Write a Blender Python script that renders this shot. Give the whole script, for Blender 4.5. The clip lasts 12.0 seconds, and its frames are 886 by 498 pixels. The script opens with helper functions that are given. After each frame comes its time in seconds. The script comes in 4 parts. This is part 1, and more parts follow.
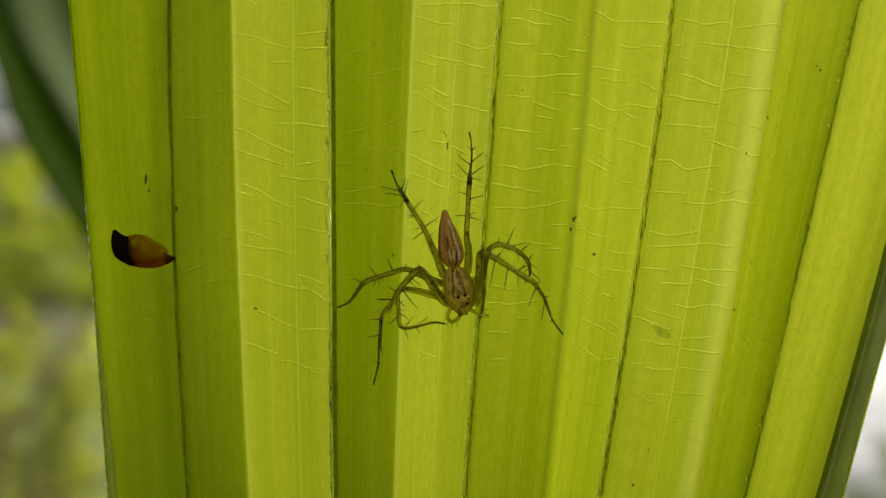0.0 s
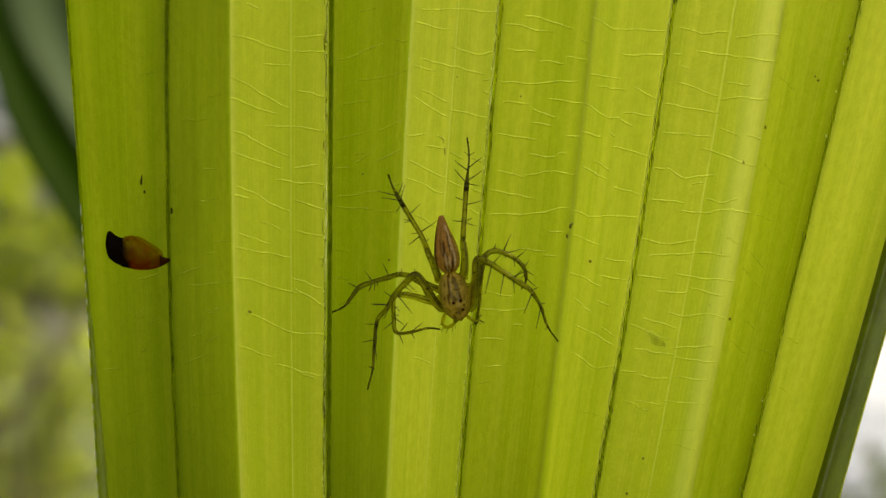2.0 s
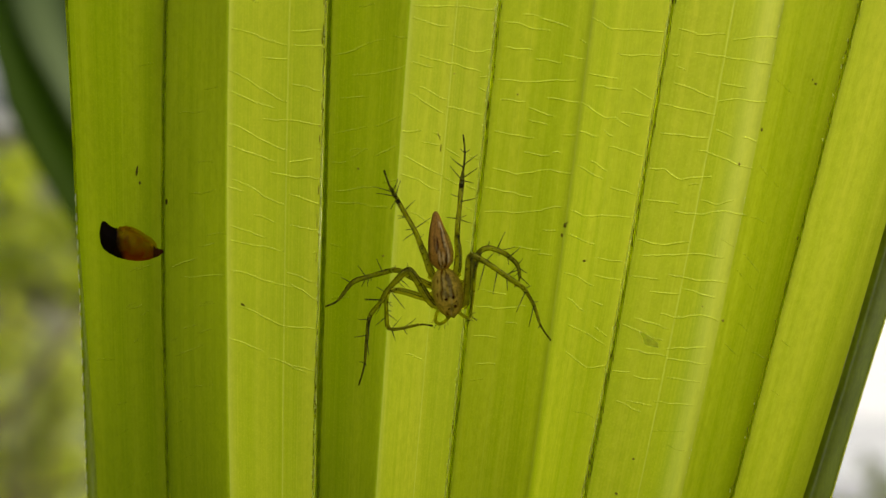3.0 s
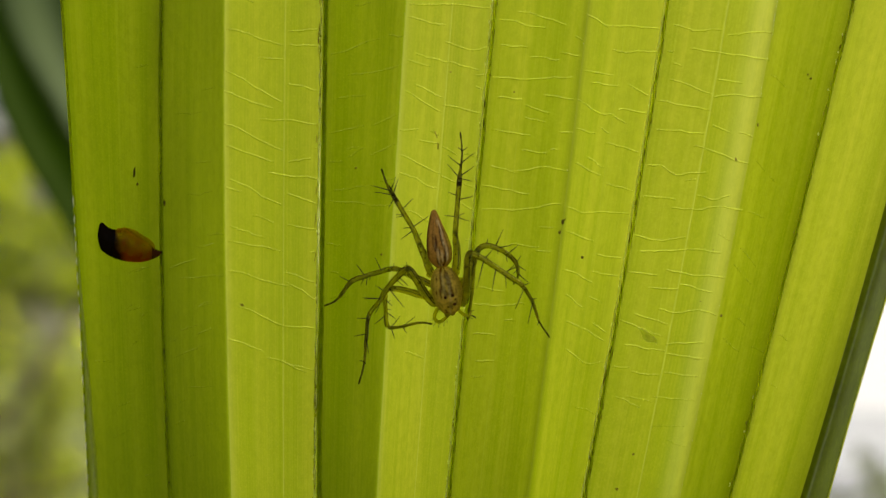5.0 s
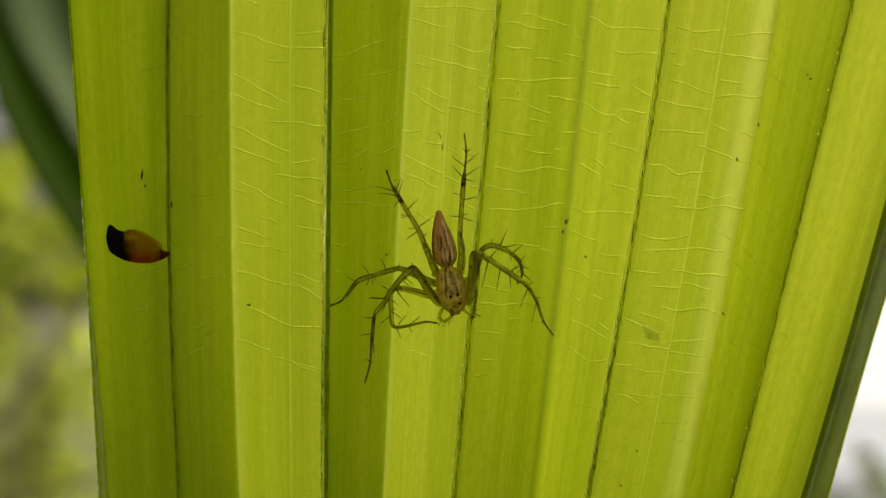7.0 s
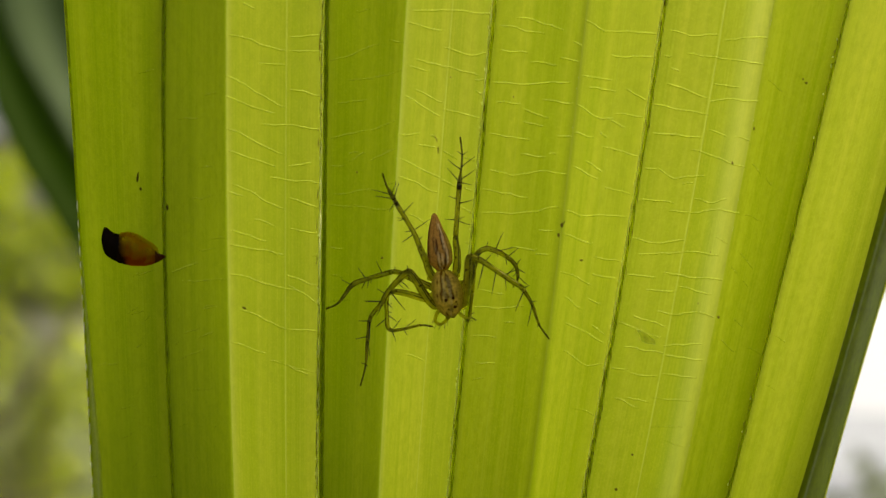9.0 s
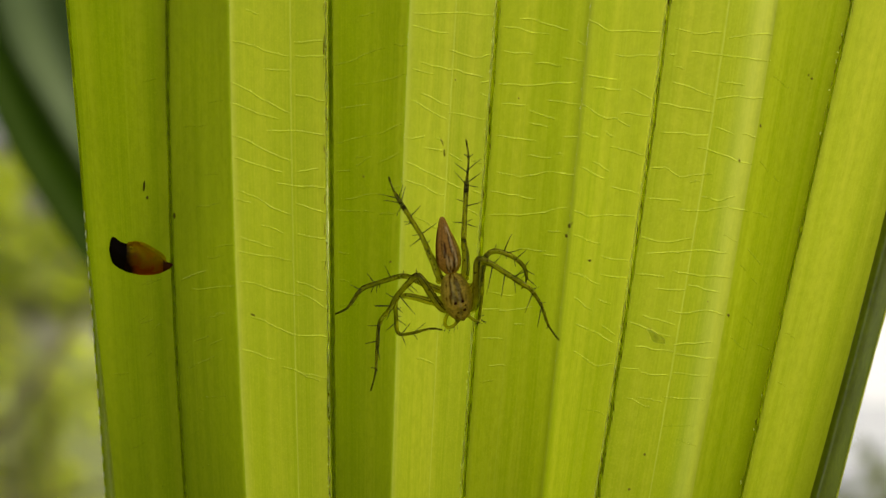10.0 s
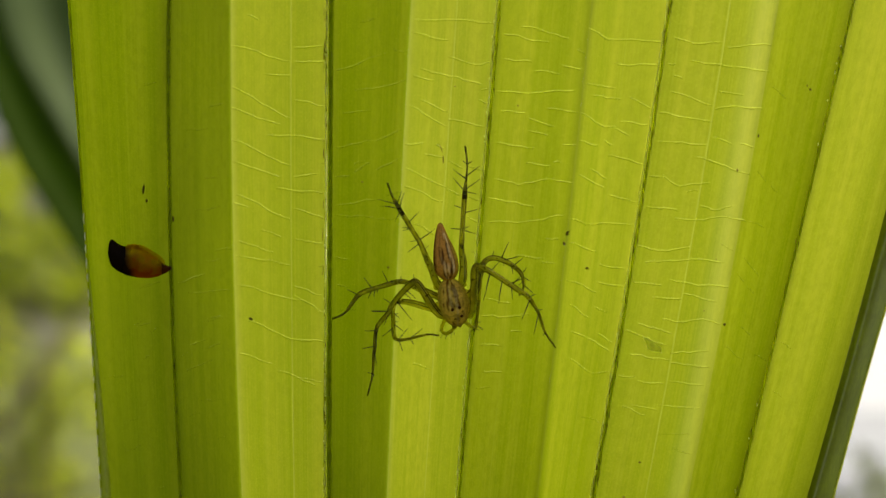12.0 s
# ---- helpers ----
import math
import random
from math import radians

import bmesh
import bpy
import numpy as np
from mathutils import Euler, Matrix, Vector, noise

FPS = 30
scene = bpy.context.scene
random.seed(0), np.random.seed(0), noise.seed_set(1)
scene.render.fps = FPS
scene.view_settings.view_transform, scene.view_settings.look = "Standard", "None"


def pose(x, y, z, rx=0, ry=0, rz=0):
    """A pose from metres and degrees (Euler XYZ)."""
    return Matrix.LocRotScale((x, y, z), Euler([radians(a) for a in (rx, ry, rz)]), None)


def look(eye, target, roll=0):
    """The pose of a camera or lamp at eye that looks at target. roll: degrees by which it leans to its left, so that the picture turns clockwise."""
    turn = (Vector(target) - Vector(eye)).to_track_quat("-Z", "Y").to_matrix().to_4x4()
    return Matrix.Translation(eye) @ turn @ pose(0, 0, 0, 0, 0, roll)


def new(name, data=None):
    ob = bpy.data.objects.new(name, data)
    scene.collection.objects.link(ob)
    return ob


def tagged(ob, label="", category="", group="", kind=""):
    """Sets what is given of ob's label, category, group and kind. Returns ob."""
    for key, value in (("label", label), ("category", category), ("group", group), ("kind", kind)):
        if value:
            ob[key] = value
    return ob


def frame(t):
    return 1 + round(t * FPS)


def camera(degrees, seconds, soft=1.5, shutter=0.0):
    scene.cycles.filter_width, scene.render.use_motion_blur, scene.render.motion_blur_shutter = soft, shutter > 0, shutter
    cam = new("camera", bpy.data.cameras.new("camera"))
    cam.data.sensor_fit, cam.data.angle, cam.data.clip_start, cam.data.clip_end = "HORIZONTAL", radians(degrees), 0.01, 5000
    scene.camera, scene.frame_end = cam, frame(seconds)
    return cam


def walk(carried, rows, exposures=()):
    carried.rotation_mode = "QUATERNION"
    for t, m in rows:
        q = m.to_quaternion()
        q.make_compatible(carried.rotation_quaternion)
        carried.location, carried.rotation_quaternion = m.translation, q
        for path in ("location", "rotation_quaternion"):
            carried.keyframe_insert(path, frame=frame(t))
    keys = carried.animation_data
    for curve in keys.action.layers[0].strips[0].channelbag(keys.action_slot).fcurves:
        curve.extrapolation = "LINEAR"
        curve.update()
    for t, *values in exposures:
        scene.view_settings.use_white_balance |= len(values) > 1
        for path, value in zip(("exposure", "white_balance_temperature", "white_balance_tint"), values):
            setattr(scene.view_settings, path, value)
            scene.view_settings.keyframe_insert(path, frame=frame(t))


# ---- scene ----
cam = camera(50, 12.0, soft=1.45)
cam.data.dof.use_dof = True
cam.data.dof.focus_distance = 0.0845
cam.data.dof.aperture_fstop = 14.5
walk(cam, [
    (0, pose(0.000377, -0.084946, 1.500001, 90, 0, 0.248) @ pose(0, 0, 0, 0.002) @ pose(0, 0, 0, 0, 0, -0.016)),
    (0.5, pose(0.000174, -0.084830, 1.499947, 90, 0, 0.249) @ pose(0, 0, 0, 0.099) @ pose(0, 0, 0, 0, 0, -0.248)),
    (1, pose(0.000199, -0.084535, 1.499896, 90, 0, 0.044) @ pose(0, 0, 0, 0.209) @ pose(0, 0, 0, 0, 0, 0.595)),
    (1.5, pose(0.000002, -0.085098, 1.500538, 90, 0, -0.008) @ pose(0, 0, 0, 0.138) @ pose(0, 0, 0, 0, 0, 0.293)),
    (2, pose(0.000129, -0.084706, 1.500089, 90, 0, -0.153) @ pose(0, 0, 0, 0.275) @ pose(0, 0, 0, 0, 0, 0.705)),
    (2.5, pose(0.000512, -0.084439, 1.499977, 90, 0, -0.049) @ pose(0, 0, 0, 0.386) @ pose(0, 0, 0, 0, 0, 1.374)),
    (3, pose(0.000852, -0.084658, 1.499464, 90, 0, -0.030) @ pose(0, 0, 0, 0.500) @ pose(0, 0, 0, 0, 0, 1.780)),
    (3.2, pose(0.000675, -0.084501, 1.499616, 90, 0, -0.079) @ pose(0, 0, 0, 0.317) @ pose(0, 0, 0, 0, 0, 1.342)),
    (4.8, pose(0.000414, -0.084725, 1.499733, 90, 0, -0.398) @ pose(0, 0, 0, 0.374) @ pose(0, 0, 0, 0, 0, 1.218)),
    (5, pose(0.000445, -0.084808, 1.499480, 90, 0, -0.404) @ pose(0, 0, 0, 0.374) @ pose(0, 0, 0, 0, 0, 1.158)),
    (5.5, pose(0.000395, -0.085060, 1.499610, 90, 0, -0.407) @ pose(0, 0, 0, 0.427) @ pose(0, 0, 0, 0, 0, 1.256)),
    (6, pose(0.000428, -0.085258, 1.499707, 90, 0, -0.451) @ pose(0, 0, 0, 0.335) @ pose(0, 0, 0, 0, 0, 1.234)),
    (6.5, pose(0.000030, -0.085271, 1.499229, 90, 0, -0.538) @ pose(0, 0, 0, 0.416) @ pose(0, 0, 0, 0, 0, 0.845)),
    (7, pose(-0.000155, -0.085728, 1.499541, 90, 0, -0.514) @ pose(0, 0, 0, 0.322) @ pose(0, 0, 0, 0, 0, 0.904)),
    (7.2, pose(0.000207, -0.085825, 1.499274, 90, 0, -0.524) @ pose(0, 0, 0, 0.605) @ pose(0, 0, 0, 0, 0, 1.558)),
    (8.8, pose(-0.000121, -0.085578, 1.499933, 90, 0, -0.597) @ pose(0, 0, 0, 0.337) @ pose(0, 0, 0, 0, 0, 0.536)),
    (9, pose(0.000090, -0.085704, 1.499472, 90, 0, -0.609) @ pose(0, 0, 0, 0.570) @ pose(0, 0, 0, 0, 0, 1.000)),
    (9.5, pose(-0.000445, -0.085577, 1.499565, 90, 0, -0.598) @ pose(0, 0, 0, 0.534) @ pose(0, 0, 0, 0, 0, 0.270)),
    (10, pose(-0.000705, -0.085573, 1.499898, 90, 0, -0.649) @ pose(0, 0, 0, 0.470) @ pose(0, 0, 0, 0, 0, -0.088)),
    (10.5, pose(-0.000646, -0.085586, 1.499864, 90, 0, -0.651) @ pose(0, 0, 0, 0.540) @ pose(0, 0, 0, 0, 0, 0.237)),
    (11, pose(-0.000602, -0.085881, 1.499848, 90, 0, -0.649) @ pose(0, 0, 0, 0.683) @ pose(0, 0, 0, 0, 0, 0.475)),
    (11.5, pose(-0.000394, -0.085816, 1.499746, 90, 0, -0.641) @ pose(0, 0, 0, 0.680) @ pose(0, 0, 0, 0, 0, 1.025)),
    (12, pose(-0.000475, -0.085823, 1.500233, 90, 0, -0.624) @ pose(0, 0, 0, 0.618) @ pose(0, 0, 0, 0, 0, 0.551)),
], exposures=[(0, 0.82, 7000, 10), (12, 0.82, 7000, 10)])

# ---- world, sun, exposure ----
SUN_AZ, SUN_EL = radians(55), radians(36)      # azimuth from +y towards +x
sky = bpy.data.worlds.new("overcast_sky")
sky.use_nodes = True
scene.world = sky
_n = sky.node_tree.nodes
_t = _n.new("ShaderNodeTexSky")
_t.sky_type, _t.sun_disc, _t.sun_elevation, _t.sun_rotation = "NISHITA", False, SUN_EL, SUN_AZ
_t.air_density, _t.dust_density, _t.ozone_density = 1.0, 4.0, 1.0
_n["Background"].inputs["Strength"].default_value = 0.15
_h = _n.new("ShaderNodeHueSaturation")
_h.inputs["Saturation"].default_value = 0.12             # hazy white cloud cover
sky.node_tree.links.new(_t.outputs[0], _h.inputs["Color"])
sky.node_tree.links.new(_h.outputs[0], _n["Background"].inputs["Color"])
sun = new("sun", bpy.data.lights.new("sun", "SUN"))
sun.data.energy, sun.data.angle, sun.data.color = 1.5, radians(12), (1.0, 0.93, 0.80)
sun.matrix_world = look((math.sin(SUN_AZ) * math.cos(SUN_EL) * 20, math.cos(SUN_AZ) * math.cos(SUN_EL) * 20, math.sin(SUN_EL) * 20), (0, 0, 0))


# ---- node helpers and materials ----
def material(name):
    m = bpy.data.materials.new(name)
    m.use_nodes = True
    m.node_tree.nodes.clear()
    return m, m.node_tree


def node(nt, kind, ins=None, **attrs):
    n = nt.nodes.new("ShaderNode" + kind)
    if kind == "Math":
        n.operation = attrs.pop("op")
    for k, v in attrs.items():
        if k == "data_type":
            n.data_type = v
        elif k == "blend_type":
            n.blend_type = v
        elif k == "uv_map":
            n.uv_map = v
        elif k == "attribute_name":
            n.attribute_name = v
        elif k == "noise_dimensions":
            n.noise_dimensions = v
        elif k == "interpolation_type":
            n.interpolation_type = v
    for k, v in (ins or {}).items():
        if hasattr(v, "is_linked"):
            nt.links.new(v, n.inputs[k])
        else:
            n.inputs[k].default_value = v
    return n


def maths(nt, op, a, b=0.0, c=0.0):
    return node(nt, "Math", {0: a, 1: b, 2: c}, op=op).outputs[0]


def mixed(nt, fac, a, b, blend="MIX"):
    n = node(nt, "Mix", {0: fac, 6: a, 7: b}, data_type="RGBA", blend_type=blend)
    return n.outputs[2]


def ranged(nt, v, a, b, c=0.0, d=1.0):
    return node(nt, "MapRange", {0: v, 1: a, 2: b, 3: c, 4: d}).outputs[0]


def noise_at(nt, vec, scale, detail=2.0, rough=0.5):
    return node(nt, "TexNoise", {"Vector": vec, "Scale": scale, "Detail": detail, "Roughness": rough}).outputs[0]


def combine(nt, x, y, z):
    return node(nt, "CombineXYZ", {0: x, 1: y, 2: z}).outputs[0]


def finish(nt, shader):
    nt.links.new(shader, node(nt, "OutputMaterial").inputs[0])


def sheet_shader(nt, front, through_col, share, rough, normal=None, gloss=0.03):
    """A leaf-like sheet: reflects a little, lets tinted light through."""
    a = {"Color": front}
    b = {"Color": through_col}
    g = {"Color": (1, 1, 1, 1), "Roughness": rough}
    if normal is not None:
        a["Normal"] = b["Normal"] = g["Normal"] = normal
    dif, tra = node(nt, "BsdfDiffuse", a), node(nt, "BsdfTranslucent", b)
    glo = node(nt, "BsdfAnisotropic", g)
    one = node(nt, "MixShader", {0: share, 1: dif.outputs[0], 2: tra.outputs[0]})
    two = node(nt, "MixShader", {0: gloss, 1: one.outputs[0], 2: glo.outputs[0]})
    return two.outputs[0]


def pleat_material():
    """Thin young palm blade: long fibres, thinner tissue and painted shading along the folds."""
    m, nt = material("palm_blade")
    uv = node(nt, "UVMap", uv_map="fibre")
    sep = node(nt, "SeparateXYZ", {0: uv.outputs[0]})
    un, v = sep.outputs[0], sep.outputs[1]
    seed = maths(nt, "MULTIPLY", node(nt, "ObjectInfo").outputs["Random"], 61.0)
    wide = combine(nt, maths(nt, "MULTIPLY", un, 5.0), maths(nt, "MULTIPLY", v, 9.0), seed)
    fine = combine(nt, maths(nt, "MULTIPLY", un, 60.0), maths(nt, "MULTIPLY", v, 40.0), seed)
    hair = combine(nt, maths(nt, "MULTIPLY", un, 170.0), maths(nt, "MULTIPLY", v, 160.0), seed)
    bands = noise_at(nt, wide, 1.0, 2.0)
    fibre = noise_at(nt, fine, 1.0, 3.0, 0.6)
    hairs = noise_at(nt, hair, 1.0, 1.0)
    thin = node(nt, "Attribute", attribute_name="thin").outputs["Fac"]
    thick = node(nt, "Attribute", attribute_name="thick").outputs["Fac"]      # soft shading painted beside some folds and thick ribs
    long_vein = node(nt, "Attribute", attribute_name="long_vein").outputs["Fac"]
    deep, mid, pale = (0.138, 0.192, 0.0, 1), (0.216, 0.256, 0.009, 1), (0.43, 0.47, 0.12, 1)
    col = mixed(nt, ranged(nt, bands, 0.30, 0.70, 0.0, 1.0), deep, mid)
    col = mixed(nt, ranged(nt, fibre, 0.35, 0.75, 0.0, 0.27), col, (0.285, 0.310, 0.026, 1))
    col = mixed(nt, ranged(nt, hairs, 0.45, 0.75, 0.0, 0.15), col, (0.135, 0.175, 0.002, 1))
    grain = noise_at(nt, combine(nt, maths(nt, "MULTIPLY", un, 16.0), maths(nt, "MULTIPLY", v, 900.0), seed), 1.0, 3.0, 0.6)
    col = mixed(nt, ranged(nt, grain, 0.40, 0.68, 0.0, 0.34), col, (0.125, 0.165, 0.001, 1))
    pore = noise_at(nt, combine(nt, maths(nt, "MULTIPLY", un, 70.0), maths(nt, "MULTIPLY", v, 6000.0), seed), 1.0, 2.0, 0.6)
    col = mixed(nt, ranged(nt, pore, 0.5, 0.75, 0.0, 0.22), col, (0.31, 0.338, 0.022, 1))
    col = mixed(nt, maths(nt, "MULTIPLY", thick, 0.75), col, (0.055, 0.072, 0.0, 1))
    col = mixed(nt, maths(nt, "MULTIPLY", thin, 0.45), col, pale)
    col = mixed(nt, maths(nt, "MULTIPLY", long_vein, 0.15), col, pale)
    lit_hue = node(nt, "Attribute", attribute_name="yellowing").outputs["Fac"]   # light put into the hue: lit pleats yellower, shaded ones greener
    pleat_tint = mixed(nt, maths(nt, "MULTIPLY_ADD", lit_hue, 0.5, 0.5), (0.90, 1.0, 0.5, 1), (1.11, 1.02, 1.3, 1))
    col = mixed(nt, 1.0, col, pleat_tint, "MULTIPLY")
    clarity = node(nt, "Attribute", attribute_name="clarity").outputs["Fac"]  # how bright the light leaves each pleat, put into its colour
    col = mixed(nt, 1.0, col, combine(nt, clarity, clarity, clarity), "MULTIPLY")
    col = mixed(nt, maths(nt, "MULTIPLY", maths(nt, "MAXIMUM", lit_hue, 0.0), 0.03), col, (0.40, 0.42, 0.30, 1))
    height = maths(nt, "ADD", fibre, maths(nt, "MULTIPLY", long_vein, 1.0))
    bump = node(nt, "Bump", {"Strength": 0.32, "Distance": 0.00006, "Height": height}).outputs[0]
    front = mixed(nt, fibre, (0.05, 0.075, 0.001, 1), (0.08, 0.105, 0.002, 1))
    finish(nt, sheet_shader(nt, front, col, 0.90, 0.45, bump, 0.002))
    return m


def tissue(name, front, through_col, share=0.4, rough=0.45, scale=900.0, gloss=0.015, var=0.35, clear=0.0, film=0.0):
    """Green or brown plant and animal tissue, mottled at two scales."""
    m, nt = material(name)
    pos = node(nt, "TexCoord").outputs["Object"]
    a, b = noise_at(nt, pos, scale, 3.0), noise_at(nt, pos, scale * 6.0, 2.0)
    f = maths(nt, "MULTIPLY_ADD", b, 0.4, maths(nt, "MULTIPLY", a, 0.6))
    dark = tuple(c * (1 - var) for c in front) + (1,)
    dark2 = tuple(c * (1 - var) for c in through_col) + (1,)
    k = ranged(nt, f, 0.35, 0.65)
    bump = node(nt, "Bump", {"Strength": 0.3, "Distance": 0.00005, "Height": f}).outputs[0]
    out = sheet_shader(nt, mixed(nt, k, dark, (*front, 1)), mixed(nt, k, dark2, (*through_col, 1)), share, rough, bump, gloss)
    if clear:
        tint = tuple(c ** 0.5 for c in through_col)
        g = node(nt, "BsdfGlass", {"Color": mixed(nt, k, tuple(c * 0.8 for c in tint) + (1,), (*tint, 1)), "Roughness": 0.45, "IOR": 1.30, "Normal": bump})
        out = node(nt, "MixShader", {0: clear, 1: out, 2: g.outputs[0]}).outputs[0]
    if film:
        out = node(nt, "MixShader", {0: film, 1: out, 2: node(nt, "BsdfTransparent", {"Color": (*through_col, 1)}).outputs[0]}).outputs[0]
    finish(nt, out)
    return m


def vein_material(name, gain):
    """Watery clear vein: light passes, and its raised skin scatters some more."""
    m, nt = material(name)
    pos = node(nt, "TexCoord").outputs["Object"]
    k = ranged(nt, noise_at(nt, pos, 3000, 2.0), 0.3, 0.7)
    clear = node(nt, "BsdfTransparent", {"Color": (0.97, 0.97, 0.9, 1)})
    skin = node(nt, "BsdfDiffuse", {"Color": mixed(nt, k, (0.13 * gain, 0.14 * gain, 0.035 * gain, 1), (0.24 * gain, 0.25 * gain, 0.065 * gain, 1))})
    raised = node(nt, "AddShader", {0: clear.outputs[0], 1: skin.outputs[0]}).outputs[0]
    # relief shadow under the vein, painted as a darker line
    groove = node(nt, "BsdfTransparent", {"Color": (0.84, 0.86, 0.55, 1)}).outputs[0]
    low = node(nt, "Attribute", attribute_name="groove").outputs["Fac"]
    finish(nt, node(nt, "MixShader", {0: low, 1: raised, 2: groove}).outputs[0])
    return m


def striped(name, ground, stripe, scale, share=0.25):
    """Fine stripes along the body, from a per-vertex mask of the marking."""
    m, nt = material(name)
    pos = node(nt, "TexCoord").outputs["Object"]
    a, b = noise_at(nt, pos, scale, 3.0), noise_at(nt, pos, scale * 5, 2.0)
    mark = node(nt, "Attribute", attribute_name="marking").outputs["Fac"]
    light = node(nt, "Attribute", attribute_name="streak").outputs["Fac"]
    base = mixed(nt, ranged(nt, a, 0.35, 0.65), tuple(c * 0.55 for c in ground) + (1,), (*ground, 1))
    base = mixed(nt, ranged(nt, b, 0.5, 0.7, 0.0, 0.4), base, tuple(min(1, c * 1.5) for c in ground) + (1,))
    edge = maths(nt, "ADD", mark, maths(nt, "MULTIPLY", maths(nt, "SUBTRACT", noise_at(nt, pos, scale * 0.6, 3.0, 0.6), 0.5), 1.15))
    flank = node(nt, "Attribute", attribute_name="flank").outputs["Fac"]
    base = mixed(nt, maths(nt, "MULTIPLY", flank, 0.85), base, mixed(nt, ranged(nt, a, 0.35, 0.65), (0.17, 0.118, 0.009, 1), (0.40, 0.30, 0.022, 1)))
    base = mixed(nt, ranged(nt, edge, 0.25, 0.85), base, (*stripe, 1))
    base = mixed(nt, maths(nt, "MULTIPLY", light, ranged(nt, a, 0.30, 0.55)), base, (0.86, 0.74, 0.42, 1))
    bump = node(nt, "Bump", {"Strength": 0.35, "Distance": 0.00006, "Height": b}).outputs[0]
    glow = node(nt, "Gamma", {0: base, 1: 0.5}).outputs[0]
    finish(nt, sheet_shader(nt, base, glow, share, 0.45, bump, 0.010))
    return m


def surface(name, c1, c2, scale, rough=0.8, bump=0.3, dist=0.01):
    m, nt = material(name)
    pos = node(nt, "TexCoord").outputs["Object"]
    a, b = noise_at(nt, pos, scale, 5.0, 0.6), noise_at(nt, pos, scale * 9, 3.0)
    f = maths(nt, "MULTIPLY_ADD", b, 0.35, maths(nt, "MULTIPLY", a, 0.65))
    nrm = node(nt, "Bump", {"Strength": bump, "Distance": dist, "Height": f}).outputs[0]
    p = node(nt, "BsdfPrincipled", {"Base Color": mixed(nt, ranged(nt, f, 0.35, 0.65), (*c1, 1), (*c2, 1)), "Roughness": rough, "Normal": nrm})
    finish(nt, p.outputs[0])
    return m


def husk_material():
    """Amber shell, red-brown and thicker towards its belly."""
    m, nt = material("husk_amber")
    pos = node(nt, "TexCoord").outputs["Object"]
    a, b = noise_at(nt, pos, 1100, 3.0), noise_at(nt, pos, 5200, 2.0)
    belly = node(nt, "Attribute", attribute_name="belly").outputs["Fac"]
    f = maths(nt, "ADD", belly, maths(nt, "MULTIPLY", maths(nt, "SUBTRACT", a, 0.5), 1.6))
    k = ranged(nt, f, 0.0, 0.8)
    burnt = node(nt, "Attribute", attribute_name="burnt").outputs["Fac"]
    burnt = ranged(nt, maths(nt, "ADD", burnt, maths(nt, "MULTIPLY", maths(nt, "SUBTRACT", a, 0.5), 0.7)), 0.15, 0.85)
    thru = mixed(nt, k, (0.80, 0.56, 0.02, 1), (0.44, 0.115, 0.003, 1))
    face = mixed(nt, k, (0.09, 0.045, 0.004, 1), (0.04, 0.012, 0.001, 1))
    thru = mixed(nt, burnt, thru, (0.02, 0.004, 0.001, 1))
    face = mixed(nt, burnt, face, (0.006, 0.002, 0.001, 1))
    bump = node(nt, "Bump", {"Strength": 0.3, "Distance": 0.00006, "Height": b}).outputs[0]
    shell = sheet_shader(nt, face, thru, 0.90, 0.4, bump, 0.003)
    film = node(nt, "BsdfTransparent", {"Color": (0.86, 0.66, 0.12, 1)}).outputs[0]
    open_top = maths(nt, "MULTIPLY", ranged(nt, f, 0.70, -0.05, 0.0, 0.85), maths(nt, "SUBTRACT", 1.0, burnt))
    finish(nt, node(nt, "MixShader", {0: open_top, 1: shell, 2: film}).outputs[0])
    return m


BLADE = pleat_material()
# second copy is darkened for veins on the shaded pleats
VEIN, VEIN_DIM = vein_material("pale_vein", 1.0), vein_material("dim_vein", 0.55)
RIB = tissue("palm_rib", (0.055, 0.072, 0.001), (0.62, 0.70, 0.015), 0.86, 0.4, 900, 0.004)
RIB_LIGHT = tissue("palm_rib_thin", (0.06, 0.08, 0.001), (0.74, 0.82, 0.03), 0.86, 0.4, 900, 0.004, 0.3, 0.5)
RIB_PALE = tissue("palm_margin", (0.66, 0.68, 0.22), (0.95, 0.98, 0.50), 0.6, 0.35, 1500, 0.01, 0.15, 0.6)
TOOTH_GLINT = tissue("tooth_glint", (0.80, 0.80, 0.55), (0.97, 0.98, 0.70), 0.4, 0.35, 1500, 0.03, 0.15, 0.3)
# darker copy of the blade: shade of its turned-away side put into colour
SHADED_BLADE = tissue("shaded_blade", (0.085, 0.115, 0.010), (0.20, 0.25, 0.002), 0.36, 0.28, 300, 0.035)
RIM = tissue("thin_rim", (0.20, 0.23, 0.05), (0.75, 0.80, 0.16), 0.8, 0.4, 1500)
RIB_DUST = tissue("rib_dust", (0.045, 0.045, 0.006), (0.40, 0.40, 0.03), 0.6, 0.6, 3000, 0.004)
SCALE_DARK = tissue("dry_scale", (0.030, 0.024, 0.005), (0.30, 0.24, 0.03), 0.45, 0.6, 3000, 0.004)
BLEMISH = tissue("blemish", (0.16, 0.16, 0.03), (0.92, 0.94, 0.45), 0.9, 0.5, 2500)
LEG_GREEN = tissue("leg_green", (0.21, 0.18, 0.012), (0.88, 0.82, 0.12), 0.75, 0.5, 2000, 0.004, 0.5, 0.6)
